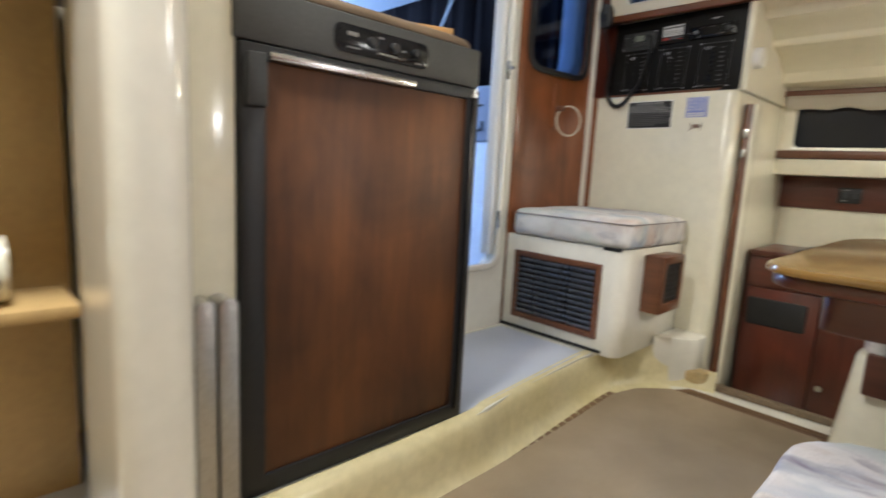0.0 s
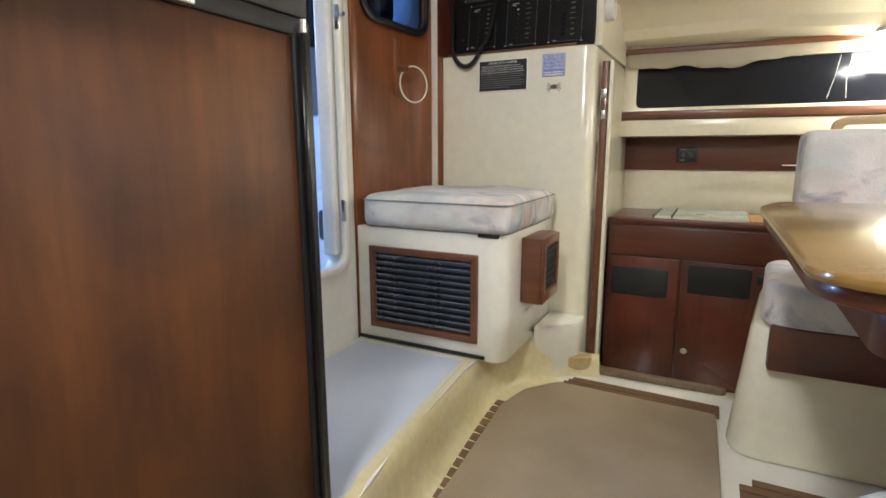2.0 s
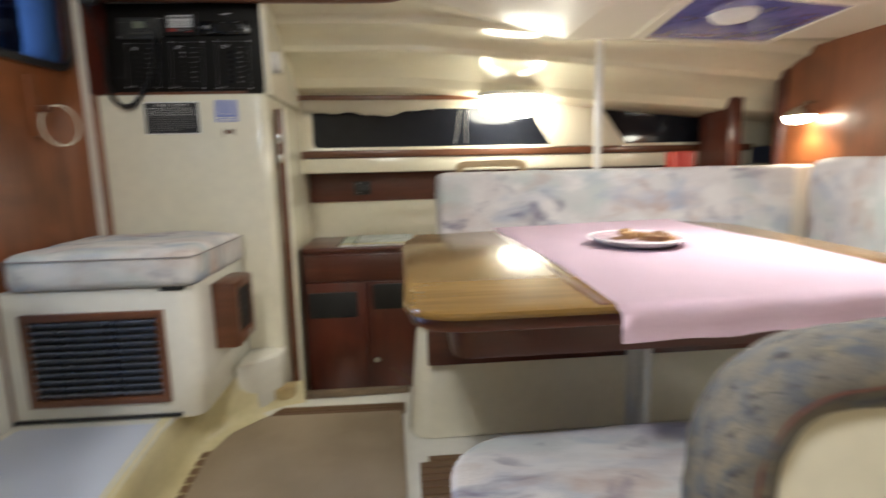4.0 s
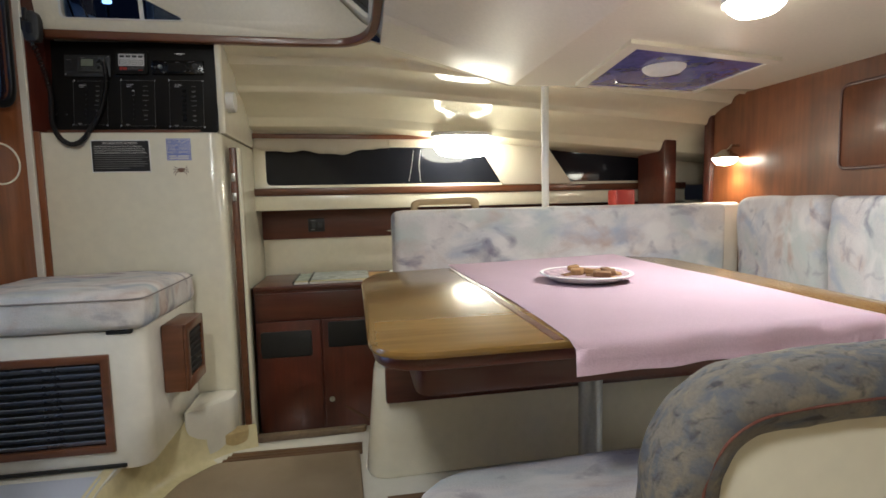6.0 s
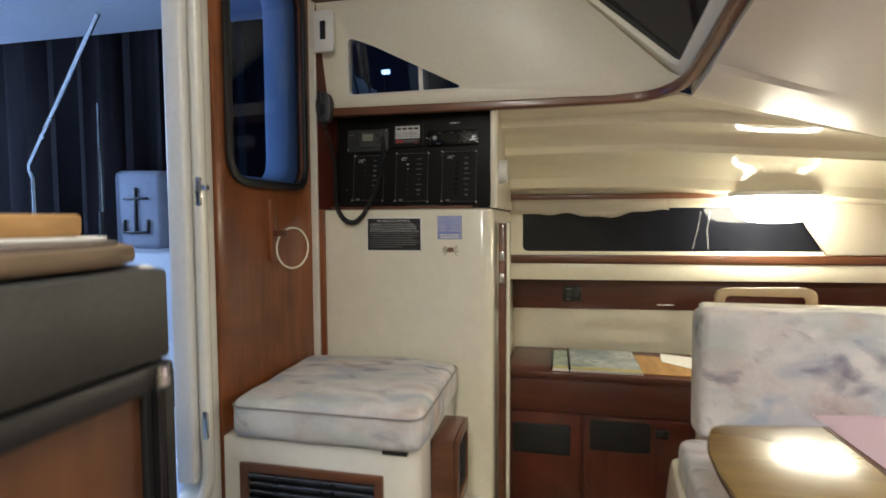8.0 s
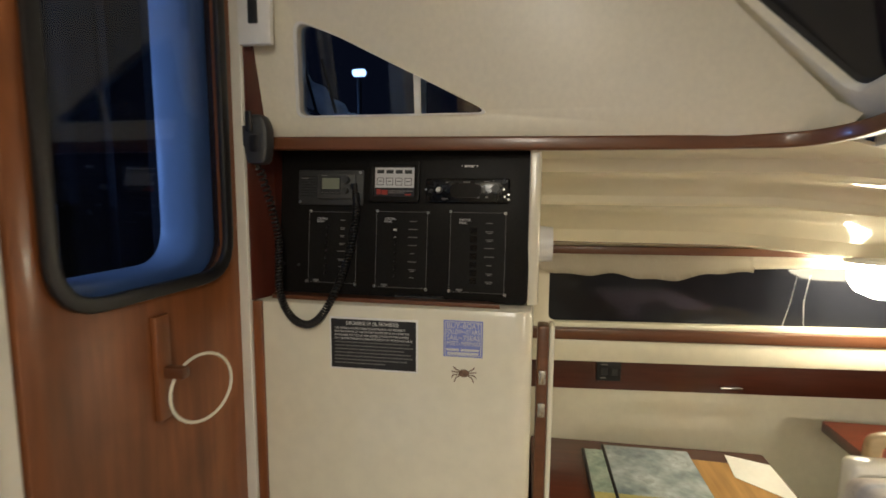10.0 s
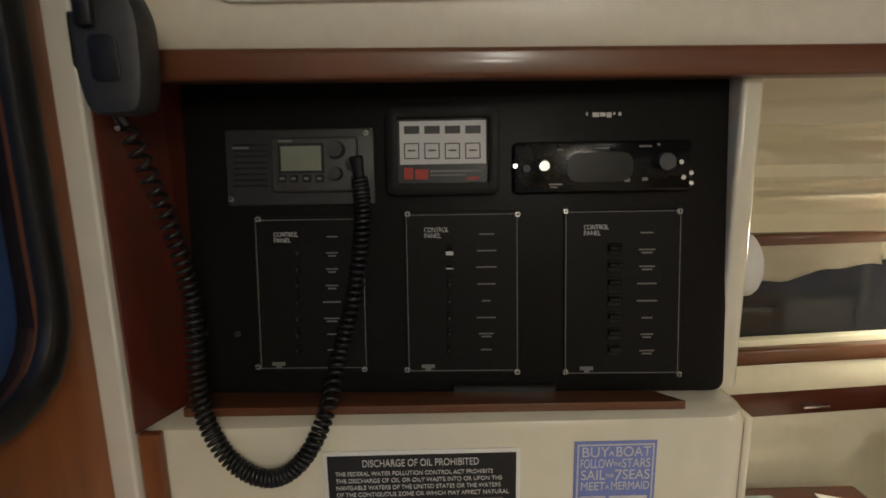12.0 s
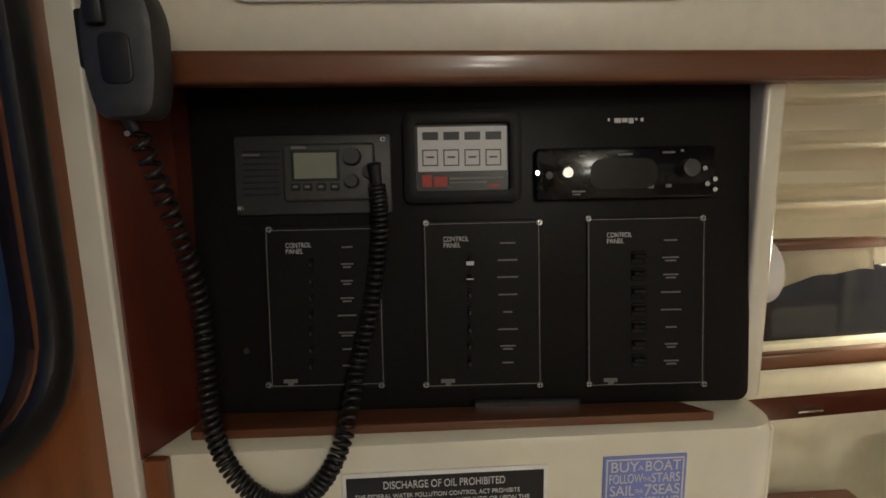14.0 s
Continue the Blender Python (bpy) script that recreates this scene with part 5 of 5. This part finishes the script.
def lathe(profile, centre, seg=32, wave=0.0):
    bm, rings = bmesh.new(), []
    for r_, z in profile:
        rings.append([bm.verts.new((centre[0] + r_ * (1 + wave * math.sin(k * 8)) * math.cos(k * math.tau / seg), centre[1] + r_ * math.sin(k * math.tau / seg), centre[2] + z)) for k in range(seg)])
    for a, b2 in zip(rings, rings[1:]):
        for k in range(seg):
            bm.faces.new((a[k], a[(k + 1) % seg], b2[(k + 1) % seg], b2[k]))
    bm.faces.new(rings[0][::-1]), bm.faces.new(rings[-1])
    return bm


dish = part("dish", lathe([(0.085, 0.0), (0.118, 0.016), (0.121, 0.018), (0.119, 0.0205), (0.112, 0.019), (0.084, 0.005)], (0.57, 1.58, TZ + 0.006)), WHITE, dp, "", 40)
part("rim_print", lathe([(0.098, 0.0122), (0.110, 0.0176), (0.1105, 0.0184), (0.098, 0.0132)], (0.57, 1.58, TZ + 0.0068)), RIMPRINT, dish, "patterned plate rim")
rnd = random.Random(4)
for k in range(22):
    a, d = rnd.random() * math.tau, 0.075 * math.sqrt(rnd.random())
    sn = thing("snack", (0.57 + d * math.cos(a), 1.58 + d * math.sin(a), TZ + 0.011), "small brown biscuit piece on the plate", "biscuit", "snacks on the plate")
    sx, sy = 0.014 + 0.01 * rnd.random(), 0.010 + 0.006 * rnd.random()
    bz = bx(-sx, sx, -sy, sy, 0.0, 0.010 + 0.008 * rnd.random(), 0.004, 2)
    for v_ in bz.verts:
        v_.co += Vector((noise.noise(v_.co * 90 + Vector((k, 0, 0))), noise.noise(v_.co * 90 + Vector((0, k, 0))), 0)) * 0.003
    bmesh.ops.transform(bz, matrix=pose(0.57 + d * math.cos(a), 1.58 + d * math.sin(a), TZ + 0.011 + 0.008 * (k > 13), 6 * rnd.random(), 8 * rnd.random(), 360 * rnd.random()), verts=bz.verts)
    part("piece", bz, (BISCUIT, BISCUITDARK)[k % 2], sn, "", 50)
# near bench with its rolled back
nb_ = thing("bench", (0.7, 1.0, FLOOR), "white moulded aft bench with a rounded shell", "bench")
part("base", plate(round_poly([(0.10, 0.80), (1.05, 0.80), (1.05, 1.20), (0.10, 1.20)], [0.05, 0, 0, 0.08], 6), FLOOR - 0.01, 0.33, r=0.02), GELWHITE, nb_, "", 40)
nc = thing("bench_cushion", (0.6, 1.05, 0.335), "pale floral seat cushion of the aft bench", "cushion")
part("pad", cushion(round_poly([(0.05, 0.86), (1.04, 0.86), (1.04, 1.29), (0.05, 1.27)], [0.10, 0.02, 0.02, 0.16], 8), 0.333, 0.425, 0.01, 0.035), PRINT, nc)
ch = thing("low_chair", (0.55, 0.78, FLOOR), "cream moulded chair back with a thick grey-blue padded edge", "chair")
part("shell", plate(round_poly([(0.30, FLOOR - 0.01), (0.95, FLOOR - 0.01), (0.95, 0.745), (0.30, 0.745)], [0.0, 0.0, 0.03, 0.09], 8), 0.755, 0.800, "y", r=0.012), GEL, ch, "", 40)
rp = smooth_path([(0.298, 0.778, 0.05), (0.298, 0.778, 0.45), (0.300, 0.778, 0.635), (0.310, 0.778, 0.695), (0.348, 0.778, 0.735), (0.42, 0.778, 0.748), (0.60, 0.778, 0.752), (0.96, 0.778, 0.752)], 8)
rr = tube(rp, 0.041, 24)
bmesh.ops.subdivide_edges(rr, edges=[e for e in rr.edges if e.calc_length() > 0.03], cuts=2, use_grid_fill=True)
for v_ in rr.verts:
    v_.co += Vector((noise.noise(v_.co * 30), noise.noise(v_.co * 30 + Vector((7, 0, 0))), noise.noise(v_.co * 30 + Vector((0, 7, 0))))) * 0.0025
part("padded_edge", rr, PLAID, ch, "thick grey-blue fabric padding", 70)
part("seam", tube([q + Vector((0.0, -0.041, -0.005)) for q in rp], 0.0016, 6), RUST, ch, "rusty piping")

# ---------------------------------------------------------------- fittings overhead
dm = thing("dome_lamp", (0.572, 3.15, 1.30), "lit oval dome lamp under the deckhead", "lamp")
oval = lathe([(0.03, -0.080), (0.10, -0.074), (0.145, -0.056), (0.165, -0.028), (0.170, 0.0), (0.166, 0.030), (0.150, 0.040)], (0, 0, 0), 40)
bmesh.ops.transform(oval, matrix=pose(0.562, 3.075, 1.268) @ Matrix.Diagonal((0.94, 0.50, 0.95, 1)), verts=oval.verts)
part("diffuser", oval, DOME, dm, "lit white diffuser", 60)
rim = lathe([(0.172, 0.036), (0.176, 0.040), (0.176, 0.050), (0.16, 0.056)], (0, 0, 0), 40)
bmesh.ops.transform(rim, matrix=pose(0.562, 3.075, 1.268) @ Matrix.Diagonal((1, 0.53, 1, 1)), verts=rim.verts)
part("rim", rim, WHITE, dm, "", 50)
part("base", bx(0.50, 0.63, 3.05, 3.115, 1.322, 1.372, 0.010), WHITE, dm)
d2 = thing("dome_lamp", (0.955, 1.46, 1.43), "lit round dome lamp on the cabin deckhead", "lamp")
c2 = (0.955, 1.46, 1.430)
part("diffuser", lathe([(0.015, -0.032), (0.045, -0.028), (0.062, -0.014), (0.066, 0.0)], c2, 32), DOME, d2, "lit white diffuser", 60)
part("base", lathe([(0.076, 0.0), (0.076, 0.014), (0.07, 0.03)], c2, 32), WHITE, d2)
sl = thing("reading_lamp", (1.83, 2.60, 1.14), "small lit reading lamp on the wooden bulkhead", "lamp")
part("arm", tube([(1.851, 2.60, 1.20), (1.81, 2.60, 1.20), (1.785, 2.60, 1.175)], 0.007, 8), CHROME, sl)
part("shade", lathe([(0.018, 0.04), (0.03, 0.03), (0.062, 0.004), (0.064, 0.0), (0.060, 0.002)], (1.775, 2.60, 1.140), 24), CHROME, sl)
part("bulb", lathe([(0.01, -0.036), (0.035, -0.030), (0.052, -0.014), (0.058, 0.0)], (1.775, 2.60, 1.140), 24), DOME, sl, "lit bulb", 60)


def zc(x, y):
    ys = flat if y < 2.5 else cove
    for (y0, z0), (y1, z1) in zip(ys, ys[1:]):
        if y0 <= y <= y1:
            return drop(x, y, z0 + (z1 - z0) * (y - y0) / (y1 - y0))
    return drop(x, y, ys[-1][1])


hx = thing("deck_hatch", (1.2, 2.2, zc(1.2, 2.2)), "dark square deck hatch with a round vent", "hatch")
corners = [(0.88, 1.875), (1.472, 2.009), (1.52, 2.50), (0.957, 2.409)]
cx, cy = 1.205, 2.20


def hatch_ring(f, dz):
    return [Vector((cx + (x - cx) * f, cy + (y - cy) * f, 1.450 + dz)) for x, y in corners]


def ring_mesh(loops):
    bm = bmesh.new()
    vs = [[bm.verts.new(p_) for p_ in lp] for lp in loops]
    for a, b2 in zip(vs, vs[1:]):
        for k in range(4):
            bm.faces.new((a[k], a[(k + 1) % 4], b2[(k + 1) % 4], b2[k]))
    return bm


part("frame", ring_mesh([hatch_ring(1.14, 0.004), hatch_ring(1.14, -0.014), hatch_ring(1.0, -0.018), hatch_ring(0.99, 0.0)]), LINER, hx, "cream hatch surround")
pn = plate([(p_.x, p_.y) for p_ in hatch_ring(0.994, 0.0)], 1.4375, 1.4435)
part("pane", pn, HATCHBLUE, hx, "blue acrylic pane, its colour lifted as if lit from above")
vent = part("vent", lathe([(0.02, -0.030), (0.06, -0.026), (0.075, -0.014), (0.078, 0.0)], (1.12, 2.10, 1.442), 28), WHITE, hx, "white round vent", 50)
bmv = thing("overhead_handle", (1.30, 2.42, zc(1.30, 2.42)), "slim bright latch bar on the hatch", "handle")
part("bar", cyl((1.07, 2.36, 1.436), (1.22, 2.385, 1.436), 0.006, 10), CHROME, bmv)
mp = thing("support_pole", (0.85, 2.47, 0.9), "slim white support pole behind the settee", "pole")
part("tube", cyl((0.868, 2.655, 0.42), (0.868, 2.655, zc(0.868, 2.655) + 0.01), 0.017, 16), WHITE, mp)
part("collar", cyl((0.868, 2.655, zc(0.868, 2.655) - 0.012), (0.868, 2.655, zc(0.868, 2.655) + 0.004), 0.032, 20), WHITE, mp)
pf = thing("bulkhead_door", (1.85, 1.75, 1.05), "flush wooden locker door with rounded corners in the bulkhead", "door")
po, pi_ = frame_of((1.45, 2.06, 1.045, 1.375), 0.012, 0.04)
part("moulding", plate(po, 1.842, 1.8515, "x", [pi_], 0.003), DARKX, pf)
part("panel", plate(pi_, 1.845, 1.8495, "x", r=0.001), TEAK, pf)
setting("trim_forward_doorway", bx(1.83, 1.93, 2.781, 2.84, -0.1, 1.42, 0.01), DARKX, "dark wooden post of the forward doorway", "trim")

# ---------------------------------------------------------------- sole: carpet and teak strips
mat_outline = [(-0.640, -0.9), (-0.640, 1.2), (-0.655, 1.55), (-0.685, 1.97), (-0.652, 2.11), (-0.555, 2.225), (-0.045, 2.215), (-0.036, 1.9), (-0.02, 1.3), (0.30, 0.75), (0.30, -0.9)]
cm = thing("carpet", (-0.35, 1.5, FLOOR), "taupe cut-pile carpet laid on the cabin sole", "carpet")
part("top", plate(round_poly(mat_outline, 0.02), FLOOR - 0.003, FLOOR + 0.009, r=0.003), CARPET, cm)


def plank(a, b, w, holder=sole_ob):
    """One teak strip from a to b on the sole."""
    a, b = Vector(a), Vector(b)
    d = (b - a)
    m = Matrix.Translation(((a.x + b.x) / 2, (a.y + b.y) / 2, FLOOR - 0.006)) @ Matrix.Rotation(math.atan2(d.y, d.x), 4, "Z")
    return part("plank", bx(-d.length / 2, d.length / 2, -w / 2, w / 2, -0.002, 0.006, 0.001, 1, m), PLANK, holder)


for k in range(4):
    plank((-0.56 + 0.012 * k, 2.232 + 0.0225 * k), (-0.035, 2.222 + 0.0225 * k), 0.0178)
for k in range(16):
    y = 1.28 + 0.047 * k
    x = -0.660 - 0.024 * (y - 1.28) / 0.7
    plank((x - 0.045, y), (x + 0.02, y), 0.039)
for k in range(12):
    y = 1.50 + 0.0345 * k
    plank((0.01 + 0.03 * (k == 11), y), (0.62, y), 0.0280)
